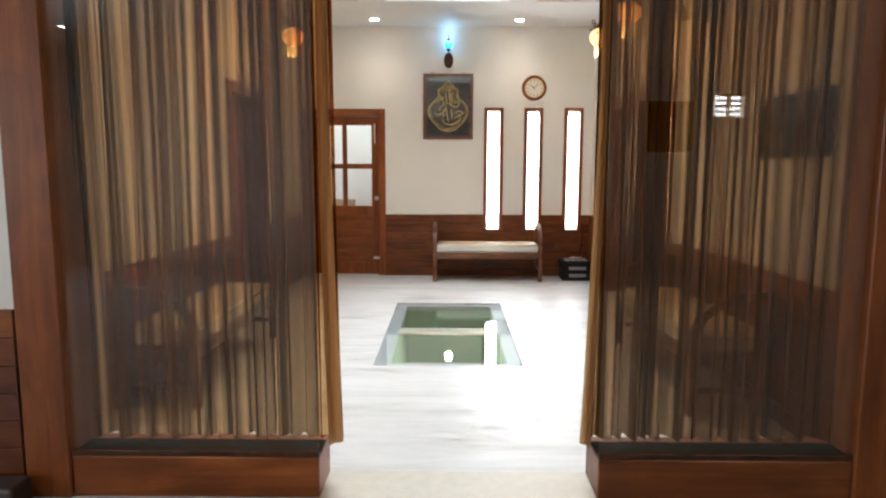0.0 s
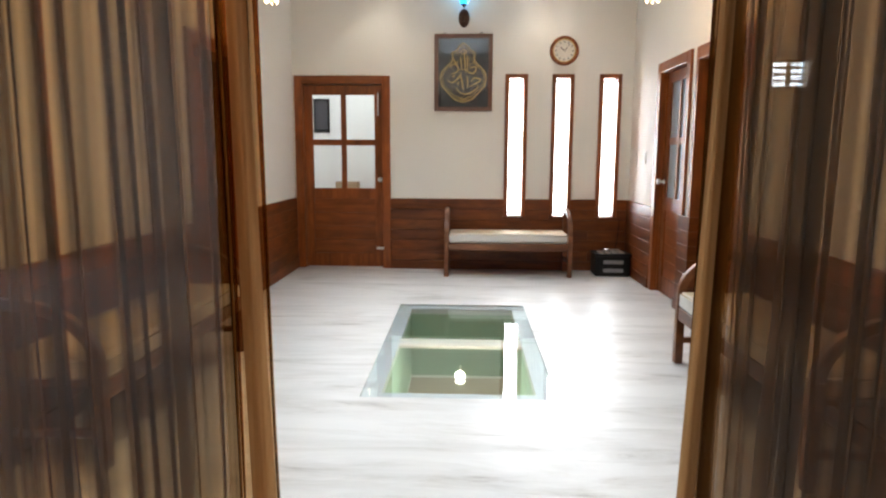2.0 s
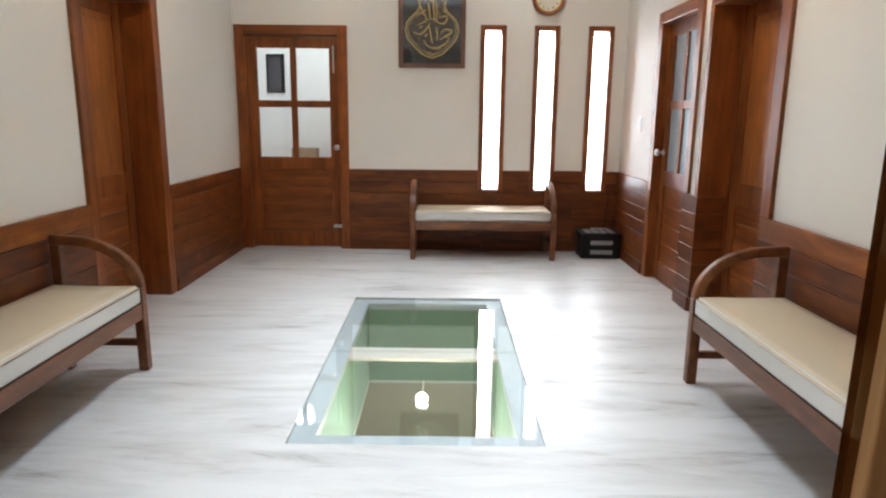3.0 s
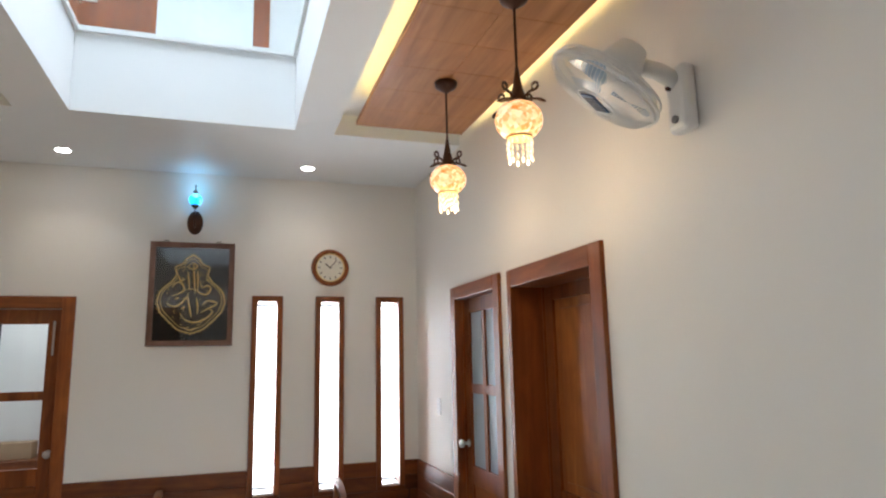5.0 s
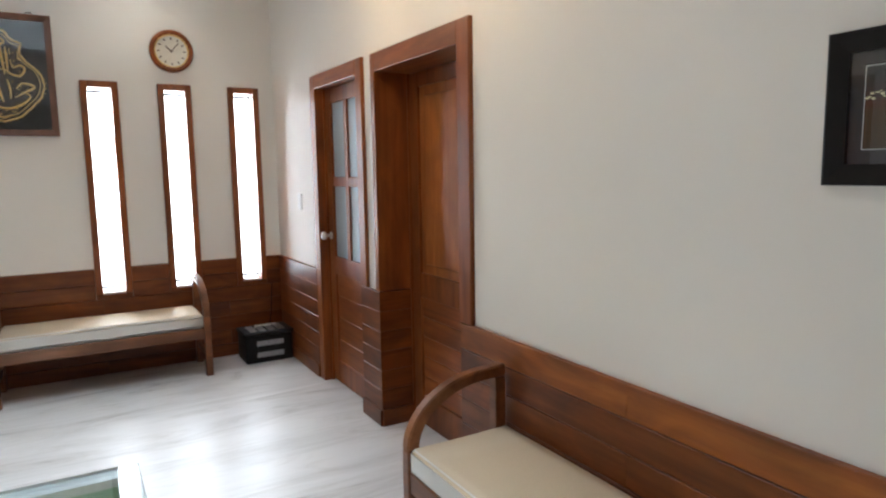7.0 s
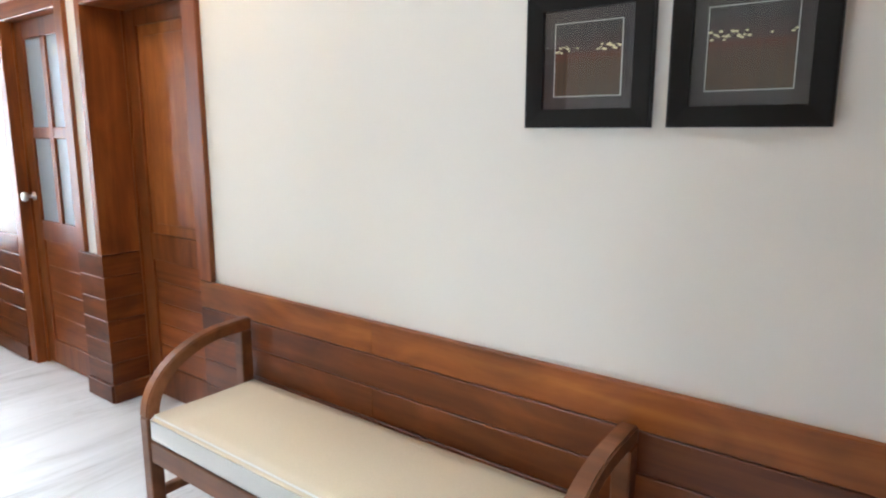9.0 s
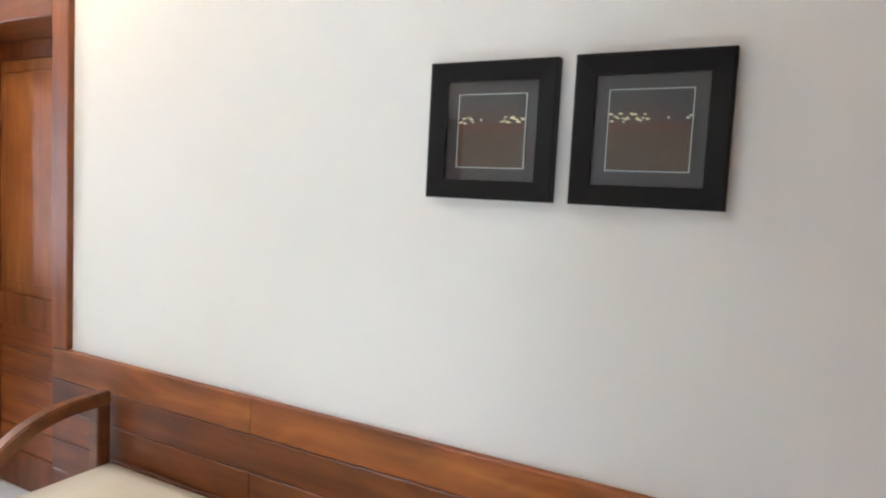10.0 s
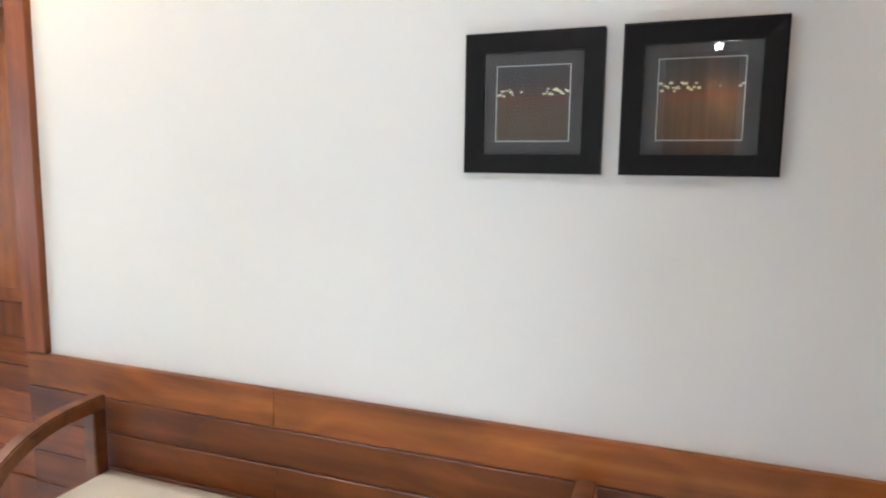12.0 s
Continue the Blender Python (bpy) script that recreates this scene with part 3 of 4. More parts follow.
# room behind the glazed door
slab("wall_back_room", (-3.2, 0.3), (0.0, 2.9), 10.6, 10.7, [], "xz", M_WALL)
bm = bmesh.new()
box(bm, -3.2, -3.1, 8.2, 10.6, 0, 2.9)
box(bm, 0.1, 0.19, 8.2, 10.6, 0, 2.9)
part("wall_back_room_sides", bm, M_WALL, None, "", "structure")
part("floor_back_room", boxm(-3.1, 0.1, 8.0005, 10.6, -0.2, 0.0), M_FLOOR, None, "", "structure")
part("ceiling_back_room", boxm(-3.1, 0.1, 8.2, 10.6, 2.9, 3.0), M_CEIL, None, "", "structure")

# ---------- partition with curtains ----------
part("wall_partition_west", boxm(HX0, -1.56, 2.23, 2.43, 0, 3.6), M_WALL, None, "cream painted wall", "structure")
part("wall_partition_east", boxm(2.05, HX1, 2.23, 2.43, 0, 3.6), M_WALL, None, "cream painted wall", "structure")
part("wall_partition_header", boxm(-1.56, 2.05, 2.23, 2.43, 2.5, 3.6), M_WALL, None, "cream painted wall over the opening", "structure")


def screen(name, x0, x1, gx0, gx1):
    s = thing(name, pose(0, 2.23, 0), "glazed wooden screen on a low wooden plinth beside the opening", "partition screen", "partition screens")
    post = (x0, gx0) if x0 < gx0 - 0.01 else (gx1, x1)
    part("post", boxm(post[0], post[1], -0.015, 0.22, 0.0, 2.5, ch=0.006), M_WOODV, s)
    part("plinth", boxm(gx0, gx1, 0, 0.24, 0.0, 0.175, ch=0.005), M_WOODH, s)
    # made-up black strip that keeps the plinth top dark behind the rail
    part("rail", boxm(gx0, gx1, 0.024, 0.16, 0.1755, 0.186, ch=0.003), M_BLACK, s, "dark strip added over the plinth top")
    part("rail", boxm(gx0, gx1, 0.002, 0.0238, 0.1755, 0.20, ch=0.003), M_BRONZE, s, "dark bottom rail")
    part("head", boxm(gx0, gx1, 0.0, 0.2, 2.40, 2.4995, ch=0.004), M_WOODH, s)
    pn = part("glass", boxm(gx0 + 0.002, gx1 - 0.002, 0.012, 0.022, 0.201, 2.399, ch=0.001), M_CURTAINGLASS, s, "clear glass")
    pn.visible_shadow = False
    return s


screen("glazed_screen", -1.565, -0.352, -1.38, -0.352)
screen("glazed_screen", 0.80, 2.05, 0.80, 1.84)


def curtain(x0, x1, yc, seed, edge):
    """A hanging pleated sheer from x0 to x1; edge: the side that meets the opening, -1 or 1."""
    rng = random.Random(seed)
    z0, z1, nz = 0.182, 2.44, 22
    # pleats of uneven width, closer together towards the opening
    stops, x = [0.0], 0.0
    L = x1 - x0
    while x < L - 0.02:
        near = 1 - x / L
        x += rng.uniform(0.05, 0.125) * (0.55 + 0.6 * min(1, (1 - near) * 1.6))
        stops.append(min(x, L))
    per = 14
    path = []
    for k, (a, b) in enumerate(zip(stops, stops[1:])):
        amp, over, lean = rng.uniform(0.022, 0.046), rng.uniform(0.006, 0.022), rng.uniform(-0.4, 0.4)
        for i in range(per):
            f = i / per
            path.append((a + (b - a) * f, amp * math.sin(2 * math.pi * f + lean), over * math.sin(4 * math.pi * f)))
    bm = bmesh.new()
    grid = []
    for j in range(nz + 1):
        v = j / nz
        z = z0 + (z1 - z0) * v
        open_ = 0.55 + 0.45 * (1 - v)
        row = []
        for d, y, o in path:
            near = max(0.0, 1 - d / 0.16)
            dx = o * (0.4 + 0.6 * v) + 0.012 * math.sin(5 * d + 2.4 * v + seed) - 0.035 * near * (1 - v) ** 3
            zz = z + (0.009 * abs(math.sin(30 * d)) if j == 0 else 0)
            xx = (x1 - d - dx) if edge > 0 else (x0 + d + dx)
            row.append(bm.verts.new((xx, yc + y * open_ + 0.01 * math.sin(4 * v + 7 * d), zz)))
        grid.append(row)
    for a, b in zip(grid, grid[1:]):
        for i in range(len(a) - 1):
            bm.faces.new((a[i], a[i + 1], b[i + 1], b[i]))
    c = thing("curtain", pose(0, 0, 0), "sheer golden brown pleated curtain hanging to the plinth behind glass", "curtain", "curtains")
    part("fabric", bm, M_SHEER if edge > 0 else M_SHEER_DARK, c, smooth=True)
    # the doubled hem along the free edge
    bm = bmesh.new()
    rows = []
    wide = 0.05 if edge > 0 else 0.035
    for j in range(nz + 1):
        v = j / nz
        z = z0 - 0.02 + (z1 - z0 + 0.02) * v
        e = (x1 if edge > 0 else x0) + edge * (0.040 * (1 - v) ** 3 + 0.004 * math.sin(6 * v))
        w = wide * (0.75 + 0.5 * (1 - v))
        row = []
        for i in range(9):
            f = i / 8
            row.append(bm.verts.new((e - edge * w * (1 - f), yc - 0.045 + 0.012 * math.sin(f * 5.2 + 0.6 * v) + 0.02 * f, z + (0.02 * f if j == 0 else 0))))
        rows.append(row)
    for a, b in zip(rows, rows[1:]):
        for i in range(8):
            bm.faces.new((a[i], a[i + 1], b[i + 1], b[i]))
    part("hem", bm, M_HEM, c, "thicker golden brown hem", smooth=True)
    bm = bmesh.new()
    tube(bm, [(x0 - 0.02, yc, 2.455), (x1 + 0.02, yc, 2.455)], 0.012, 12)
    part("rod", bm, M_STEEL, c, "steel curtain rod")
    return c


curtain(-1.40, -0.315, 2.415, 3, 1)
curtain(0.79, 1.86, 2.415, 8, -1)
part("threshold", boxm(-0.35, 0.798, 2.23, 2.47, -0.02, 0.003), plain("beige_threshold_stone", (0.66, 0.6, 0.5), 0.25), None, "beige stone threshold under the opening", "structure")

# ---------- entrance hall behind the camera ----------
slab("wall_hall_south", (HX0, HX1), (0, 3.3), HY0 - 0.2, HY0, [(4.0, 4.46, 2.13, 2.48)], "xz", M_WALL, "cream painted wall")
# the opening in the west wall is unseen, invented to go with the fill
slab("wall_hall_west", (HY0, 2.23), (0, 3.3), HX0 - 0.2, HX0, [(-2.5, -0.5, 0.9, 2.5)], "yz", M_WALL, "cream painted wall")
slab("wall_hall_east", (HY0, 2.23), (0, 3.3), HX1, HX1 + 0.2, [], "yz", M_WALL, "cream painted wall")
slab("ceiling_hall", (HX0, HX1), (HY0, 2.23), 3.14, 3.3, [], "xy", M_CEIL, "white painted ceiling")
win = thing("window_louvre", pose(4.0, HY0, 2.13), "small louvred window with bright slats", "window", kind="structure")
for k in range(5):
    part("slat", boxm(0.0, 0.46, -0.12, -0.06, 0.0 + k * 0.08, 0.026 + k * 0.08), M_BRONZE, win)
part("mullion", boxm(0.21, 0.25, -0.1, -0.04, 0.0, 0.35), M_BLACK, win)
hp = thing("framed_picture", pose(3.36, HY0 + 0.001, 2.0, 0, 0, 180), "large dark reddish framed picture on the hall wall", "picture")
part("frame", boxm(-0.32, 0.32, -0.03, 0, -0.36, 0.36, ch=0.004), M_WOODV, hp)
part("print", boxm(-0.27, 0.27, -0.034, -0.0301, -0.31, 0.31), M_BRONZE, hp, "dark print")
part("backdrop_louvre", boxm(3.7, 4.7, HY0 - 0.5, HY0 - 0.49, 1.9, 2.8), plain("bright_sky_glow", (1, 1, 1), 1.0, emit=(0.9, 0.95, 1.0), strength=3.5), None, "plain bright daylight", "structure")


# ---------- floor glass and the storey below ----------
fg = thing("floor_glass", pose(0, 0, 0), "greenish walk-on glass in a grey ledge set into marble floor", "floor window")
led = bmesh.new()
t0 = 0.0015
for a in ((GX0 + t0, -0.245, GY0 + t0, GY1 - t0), (0.60, GX1 - t0, GY0 + t0, GY1 - t0), (-0.245, 0.60, GY0 + t0, 4.168), (-0.245, 0.60, 6.115, GY1 - t0)):
    box(led, *a, -0.06, -0.016)
part("ledge", led, M_STONE, fg, "grey stone ledge")
part("beam", boxm(-0.2449, 0.5999, 5.058, 5.228, -0.036, -0.017, ch=0.003), plain("pale_pink_beam", (0.72, 0.62, 0.55), 0.5), fg, "pale pink cross beam")
for y0, y1 in ((GY0 + 0.002, 5.138), (5.141, GY1 - 0.002)):
    pn = part("glass", boxm(GX0 + 0.002, GX1 - 0.002, y0, y1, -0.0155, -0.0005), M_GREEN, fg)
    pn.visible_shadow = False
bm = bmesh.new()
for a in ((-0.345, -0.246, GY0, GY1), (0.601, 0.70, GY0, GY1), (-0.246, 0.601, GY0, 4.167), (-0.246, 0.601, 6.116, GY1)):
    box(bm, *a, -0.6, -0.061)
part("wall_floor_shaft", bm, plain("shaft_paint", (0.26, 0.38, 0.29), 0.6), None, "", "structure")
slab("ceiling_below", (-2, 2.4), (2.6, 8.6), -0.62, -0.6, [(-0.246, 0.601, 4.167, 6.116)], "xy", M_CEIL)
part("floor_below", boxm(-2, 2.4, 2.6, 8.6, -3.4, -3.3), plain("green_tile", (0.40, 0.43, 0.36), 0.25, noise_amount=0.3, nscale=2.5), None, "", "structure")
bm = bmesh.new()
for a in ((-2.1, -2, 2.6, 8.6), (2.4, 2.5, 2.6, 8.6), (-2, 2.4, 2.5, 2.6)):
    box(bm, *a, -3.4, -0.6)
part("wall_below", bm, paint("green_wall_below", (0.28, 0.42, 0.31)), None, "", "structure")

part("wall_below", boxm(-2, 2.4, 8.6, 8.7, -3.4, -0.6), paint("beige_wall_below", (0.44, 0.38, 0.31)), None, "beige wall of the storey below", "structure")

ul = thing("lamp_below_glass", pose(0.18, 4.80, -0.17), "small lit round lamp hanging just under the floor glass", "lamp")
bm = bmesh.new()
bmesh.ops.create_uvsphere(bm, u_segments=16, v_segments=10, radius=0.032, matrix=Matrix.Translation((0, 0, 0.033)))
part("bulb", bm, plain("warm_bulb_glow", (1, 1, 1), 0.4, emit=(1.0, 0.93, 0.75), strength=6.0), ul, "glowing round bulb", smooth=True)
part("cap", lathe(bmesh.new(), [(0.015, -0.02), (0.03, -0.015), (0.034, -0.002), (0.02, 0.0)], 20), M_WHITEP, ul)
bm = bmesh.new()
tube(bm, [(0, 0.01, -0.02), (0, 0.12, -0.02), (0, 0.244, 0.02)], 0.006)
part("bracket", bm, M_STEEL, ul)
bulb("lamp_below_bulb", (0.18, 4.80, -0.30), 5.5, (1.0, 0.93, 0.75), 0.04)

# side room seen in the picture glass: a drape under a ceiling light
bm = bmesh.new()
box(bm, -4.6, -4.5, 2.43, 4.4, 0, 3.3)
box(bm, -4.5, XL - 0.3, 4.3, 4.4, 0, 3.3)
part("wall_side_room", bm, M_WALL, None, "", "structure")
part("ceiling_side_room", boxm(-4.5, XL - 0.301, 2.431, 4.3, 2.80, 2.90), M_CEIL, None, "", "structure")
bm = bmesh.new()
pts = [(-4.40 + 0.04 * math.sin(0.9 * i), 2.5 + 0.02 * i) for i in range(80)]
vs = [[bm.verts.new((x, y, z)) for x, y in pts] for z in (0.03, 2.78)]
for i in range(79):
    bm.faces.new((vs[0][i], vs[0][i + 1], vs[1][i + 1], vs[1][i]))
dr = thing("drape", pose(0, 0, 0), "heavy brown pleated drape hanging before the side room wall", "curtain")
part("fabric", bm, plain("brown_drape_cloth", (0.30, 0.15, 0.055), 0.8, noise_amount=0.3, nscale=12), dr, smooth=True)

# ---------- benches ----------
def bench(m, length, depth, label):
    b = thing("bench", m, label, "bench", "benches")
    aw = 0.048
    for x in (0.0, length - aw):
        part("leg", boxm(x, x + aw, -depth, -depth + 0.05, 0, 0.44, ch=0.004), M_BENCH, b)
        part("leg", boxm(x, x + aw, -0.055, -0.005, 0, 0.655, ch=0.004), M_BENCH, b)
        # curved arm rising from the front leg to the wall post
        bm = bmesh.new()
        n, th = 18, 0.045
        outer, inner = [], []
        y_s, y_e, z_s, z_e = -depth, -0.005, 0.4405, 0.70
        for i in range(n + 1):
            a = math.pi / 2 * i / n
            rx, rz = (y_e - y_s) * 0.80, z_e - z_s
            outer.append((y_s + rx - rx * math.cos(a), z_s + rz * math.sin(a)))
            inner.append((y_s + rx - (rx - 0.05) * math.cos(a), z_s + (rz - th) * math.sin(a)))
        outer.append((y_e, z_e + 0.006))
        inner.append((y_e, z_e - th + 0.003))
        vs = [[bm.verts.new((xx, y, z)) for y, z in ln] for xx in (x, x + aw) for ln in (outer, inner)]
        for k in range(len(outer) - 1):
            bm.faces.new((vs[0][k], vs[0][k + 1], vs[1][k + 1], vs[1][k]))
            bm.faces.new((vs[2][k + 1], vs[2][k], vs[3][k], vs[3][k + 1]))
            bm.faces.new((vs[0][k + 1], vs[0][k], vs[2][k], vs[2][k + 1]))
            bm.faces.new((vs[1][k], vs[1][k + 1], vs[3][k + 1], vs[3][k]))
        bm.faces.new((vs[0][0], vs[1][0], vs[3][0], vs[2][0]))
        bm.faces.new((vs[0][-1], vs[2][-1], vs[3][-1], vs[1][-1]))
        bmesh.ops.recalc_face_normals(bm, faces=bm.faces)
        bmesh.ops.bevel(bm, geom=[e for e in bm.edges if len(e.link_faces) == 2 and e.calc_face_angle() > 1.0], offset=0.005, segments=2, affect="EDGES")
        part("arm", bm, M_BENCH, b)
        part("stretcher", boxm(x + 0.01, x + aw - 0.01, -depth + 0.05, -0.055, 0.13, 0.165, ch=0.003), M_BENCH, b)
    part("front_rail", boxm(aw, length - aw, -depth + 0.006, -depth + 0.036, 0.28, 0.36, ch=0.004), M_BENCH, b)
    part("back_rail", boxm(aw, length - aw, -0.05, -0.02, 0.28, 0.36, ch=0.004), M_BENCH, b)
    part("seat_board", boxm(aw, length - aw, -depth + 0.037, -0.051, 0.335, 0.36), M_BENCH, b)
    bm = boxm(aw + 0.002, length - aw - 0.002, -depth + 0.004, -0.004, 0.3605, 0.458)
    bmesh.ops.subdivide_edges(bm, edges=bm.edges[:], cuts=7, use_grid_fill=True)
    bmesh.ops.bevel(bm, geom=[e for e in bm.edges if len(e.link_faces) == 2 and e.calc_face_angle() > 1.0], offset=0.014, segments=3, affect="EDGES")
    for v in bm.verts:
        if v.co.z > 0.43:
            v.co.z += 0.004 * math.sin(9 * v.co.x) * math.sin(7 * v.co.y)
    bm.normal_update()
    for f in bm.faces:
        f.material_index = 0 if f.normal.z > 0.5 else 1
    part("cushion", bm, [M_CUSH, M_CUSHSIDE], b, "cream padded seat cushion", smooth=True)
    return b


bench(pose(-0.02, YF - 0.04, 0), 1.345, 0.455, "brown wooden bench with curved arms, cream cushion, below slit windows")
bench(pose(XR - 0.04, 4.755, 0, 0, 0, -90), 1.60, 0.45, "brown wooden bench with curved arms, cream cushion, against the wainscot")
bench(pose(XL + 0.04, 3.21, 0, 0, 0, 90), 1.64, 0.45, "brown wooden bench with curved arms, cream cushion, against the wainscot")


# ---------- pictures ----------
def night_art(name, seed):
    """Print of a dark skyline: dark blue sky, a row of lights, brown foreground with upright streaks."""
    m, nt, p = material(name)
    tc = nt.nodes.new("ShaderNodeTexCoord")
    sp = nt.nodes.new("ShaderNodeSeparateXYZ")
    nt.links.new(tc.outputs["Object"], sp.inputs[0])
    base = ramp(nt, sp.outputs["Z"], [(0.0, (0.075, 0.045, 0.027)), (0.45, (0.08, 0.042, 0.025)), (0.56, (0.11, 0.03, 0.018)), (0.62, (0.06, 0.03, 0.03)), (0.9, (0.035, 0.033, 0.042))])
    mr = nt.nodes.new("ShaderNodeMapRange")
    mr.inputs["From Min"].default_value, mr.inputs["From Max"].default_value = -0.09, 0.09
    nt.links.new(sp.outputs["Z"], mr.inputs["Value"])
    for nd in nt.nodes:
        if nd.bl_idname == "ShaderNodeValToRGB":
            nt.links.new(mr.outputs[0], nd.inputs["Fac"])
    v = coords(nt, (90, 1, 2.5), rand=False)
    n = node(nt, "ShaderNodeTexNoise", Scale=1.0, Detail=4.0)
    nt.links.new(v, n.inputs["Vector"])
    mx = nt.nodes.new("ShaderNodeMix")
    mx.data_type, mx.blend_type = "RGBA", "MULTIPLY"
    mx.inputs["Factor"].default_value = 0.8
    nt.links.new(base, mx.inputs["A"])
    nt.links.new(ramp(nt, n.outputs["Fac"], [(0.35, (0.5, 0.5, 0.5)), (0.65, (1.3, 1.3, 1.2))]), mx.inputs["B"])
    nt.links.new(mx.outputs["Result"], p.inputs["Base Color"])
    p.inputs["Roughness"].default_value = 0.5
    return m


M_LIGHTS = plain("printed_yellow_lights", (0.86, 0.78, 0.50), 0.5, noise_amount=0.2)
M_LINE = plain("fine_white_line", (0.62, 0.63, 0.64), 0.5)


def framed_print(m, w, h, seed):
    f = thing("framed_picture", m, "square black framed print of a night skyline behind glass", "picture", "framed prints")
    b, d = 0.046, 0.024
    bm = ring_frame(bmesh.new(), w, h, b, d)
    part("frame", bm, M_BLACK, f, "wide black frame")
    part("mat_board", boxm(-w / 2 + b, w / 2 - b, -0.010, -0.002, -h / 2 + b, h / 2 - b), M_MAT, f, "grey mat board")
    s = 0.087
    art = part("print", boxm(-s, s, -0.0125, -0.0101, -s, s), night_art("skyline_print", seed), f, "dark skyline print")
    bm = bmesh.new()
    lw = 0.0018
    for a in ((-s - lw, s + lw, s, s + lw), (-s - lw, s + lw, -s - lw, -s), (-s - lw, -s, -s, s), (s, s + lw, -s, s)):
        box(bm, a[0], a[1], -0.013, -0.0101, a[2], a[3])
    part("border_line", bm, M_LINE, f, "thin white line")
    rng = random.Random(seed)
    spans = ((-0.95, -0.55, 0.02), (0.3, 0.95, 0.02)) if seed == 1 else ((-0.95, 0.0, 0.02), (0.9, 0.98, 0.01))
    bm = bmesh.new()
    for a, c, amp in spans:
        x = a * s
        while x < c * s:
            z = 0.026 + rng.uniform(-0.008, 0.010)
            r = rng.uniform(0.0014, 0.0030)
            bmesh.ops.create_uvsphere(bm, u_segments=7, v_segments=4, radius=r, matrix=Matrix.Translation((x, -0.0125, z)) @ Matrix.Diagonal((1.8, 0.4, 1, 1)))
            x += rng.uniform(0.0028, 0.0060)
    for xx in (-0.3, 0.45 if seed != 1 else -0.32):
        bmesh.ops.create_uvsphere(bm, u_segments=8, v_segments=5, radius=0.0026, matrix=Matrix.Translation((xx * s, -0.0125, 0.027)) @ Matrix.Diagonal((1, 0.4, 1, 1)))
    part("printed_lights", bm, M_LIGHTS, f, "row of small yellow lights", "stuff")
    g = part("glass", boxm(-w / 2 + b, w / 2 - b, -0.018, -0.016, -h / 2 + b, h / 2 - b), M_PANE, f)
    g.visible_shadow = False
    return f


framed_print(pose(XR - 0.001, 3.348, 1.5935, 0, 0, -90), 0.329, 0.330, 1)
framed_print(pose(XR - 0.001, 2.979, 1.5945, 0, 0, -90), 0.329, 0.332, 2)

# calligraphy picture
cal = thing("calligraphy_picture", pose(0.161, YF - 0.001, 2.16), "wooden framed black cloth with gold embroidered calligraphy behind glass", "picture")
W2, H2 = 0.314, 0.406
b = 0.042
bm = ring_frame(bmesh.new(), 2 * W2, 2 * H2, b, 0.03)
part("frame", bm, wood("picture_frame_wood", (0.16, 0.075, 0.05), (0.24, 0.12, 0.08), (0.3, 0.16, 0.11), "z"), cal, "reddish brown wooden frame")
part("cloth", boxm(-W2 + b, W2 - b, -0.010, -0.002, -H2 + b, H2 - b), plain("black_velvet", (0.012, 0.013, 0.016), 0.8), cal, "black cloth")
bm = bmesh.new()


def outline(t):
    """The bulb outline: broad round body, narrow neck and small crown."""
    pts = [(0, -0.31), (0.09, -0.28), (0.16, -0.215), (0.225, -0.14), (0.245, -0.05), (0.215, 0.03), (0.15, 0.09), (0.115, 0.15), (0.125, 0.205), (0.07, 0.235), (0.045, 0.275), (0, 0.305)]
    k = t * (len(pts) - 1)
    i = min(int(k), len(pts) - 2)
    f = k - i
    p = [pts[max(i - 1, 0)], pts[i], pts[i + 1], pts[min(i + 2, len(pts) - 1)]]
    return tuple(0.5 * ((2 * p[1][c]) + (-p[0][c] + p[2][c]) * f + (2 * p[0][c] - 5 * p[1][c] + 4 * p[2][c] - p[3][c]) * f * f + (-p[0][c] + 3 * p[1][c] - 3 * p[2][c] + p[3][c]) * f ** 3) for c in (0, 1))


for sgn in (-1, 1):
    for off in (0.0, 0.022):
        ln = []
        for i in range(61):
            x, z = outline(i / 60)
            q = 1 - off / 0.25
            wob = 0.002 * math.sin(i * 1.3) if off == 0 else 0
            ln.append((sgn * (x * q + wob), -0.014, z * q))
        tube(bm, ln, 0.0115 if off == 0 else 0.006, 6, 0.6)
part("gold_outline", bm, M_GOLD, cal, "gold embroidered outline")
ring = [outline(i / 40) for i in range(41)]
ring = [(x * 0.96, z * 0.96) for x, z in ring] + [(-x * 0.96, z * 0.96) for x, z in ring[-2:0:-1]]
bm = bmesh.new()
lo = [bm.verts.new((x, -0.0101, z)) for x, z in ring]
hi = [bm.verts.new((x, -0.0125, z)) for x, z in ring]
bm.faces.new(hi)
for i in range(len(ring)):
    bm.faces.new((lo[i], lo[(i + 1) % len(ring)], hi[(i + 1) % len(ring)], hi[i]))
bmesh.ops.recalc_face_normals(bm, faces=bm.faces)
part("embroidered_ground", bm, plain("brown_embroidery", (0.034, 0.021, 0.010), 0.7, noise_amount=0.8, nscale=70), cal, "brown embroidered ground")
bm = bmesh.new()
for i in range(0, 61, 2):
    x, z = outline(i / 60)
    for sgn in (-1, 1):
        bmesh.ops.create_icosphere(bm, subdivisions=1, radius=0.005, matrix=Matrix.Translation((sgn * (x * 1.045 + 0.002), -0.013, z * 1.03)) @ Matrix.Diagonal((1, 0.5, 1, 1)))
rng = random.Random(4)
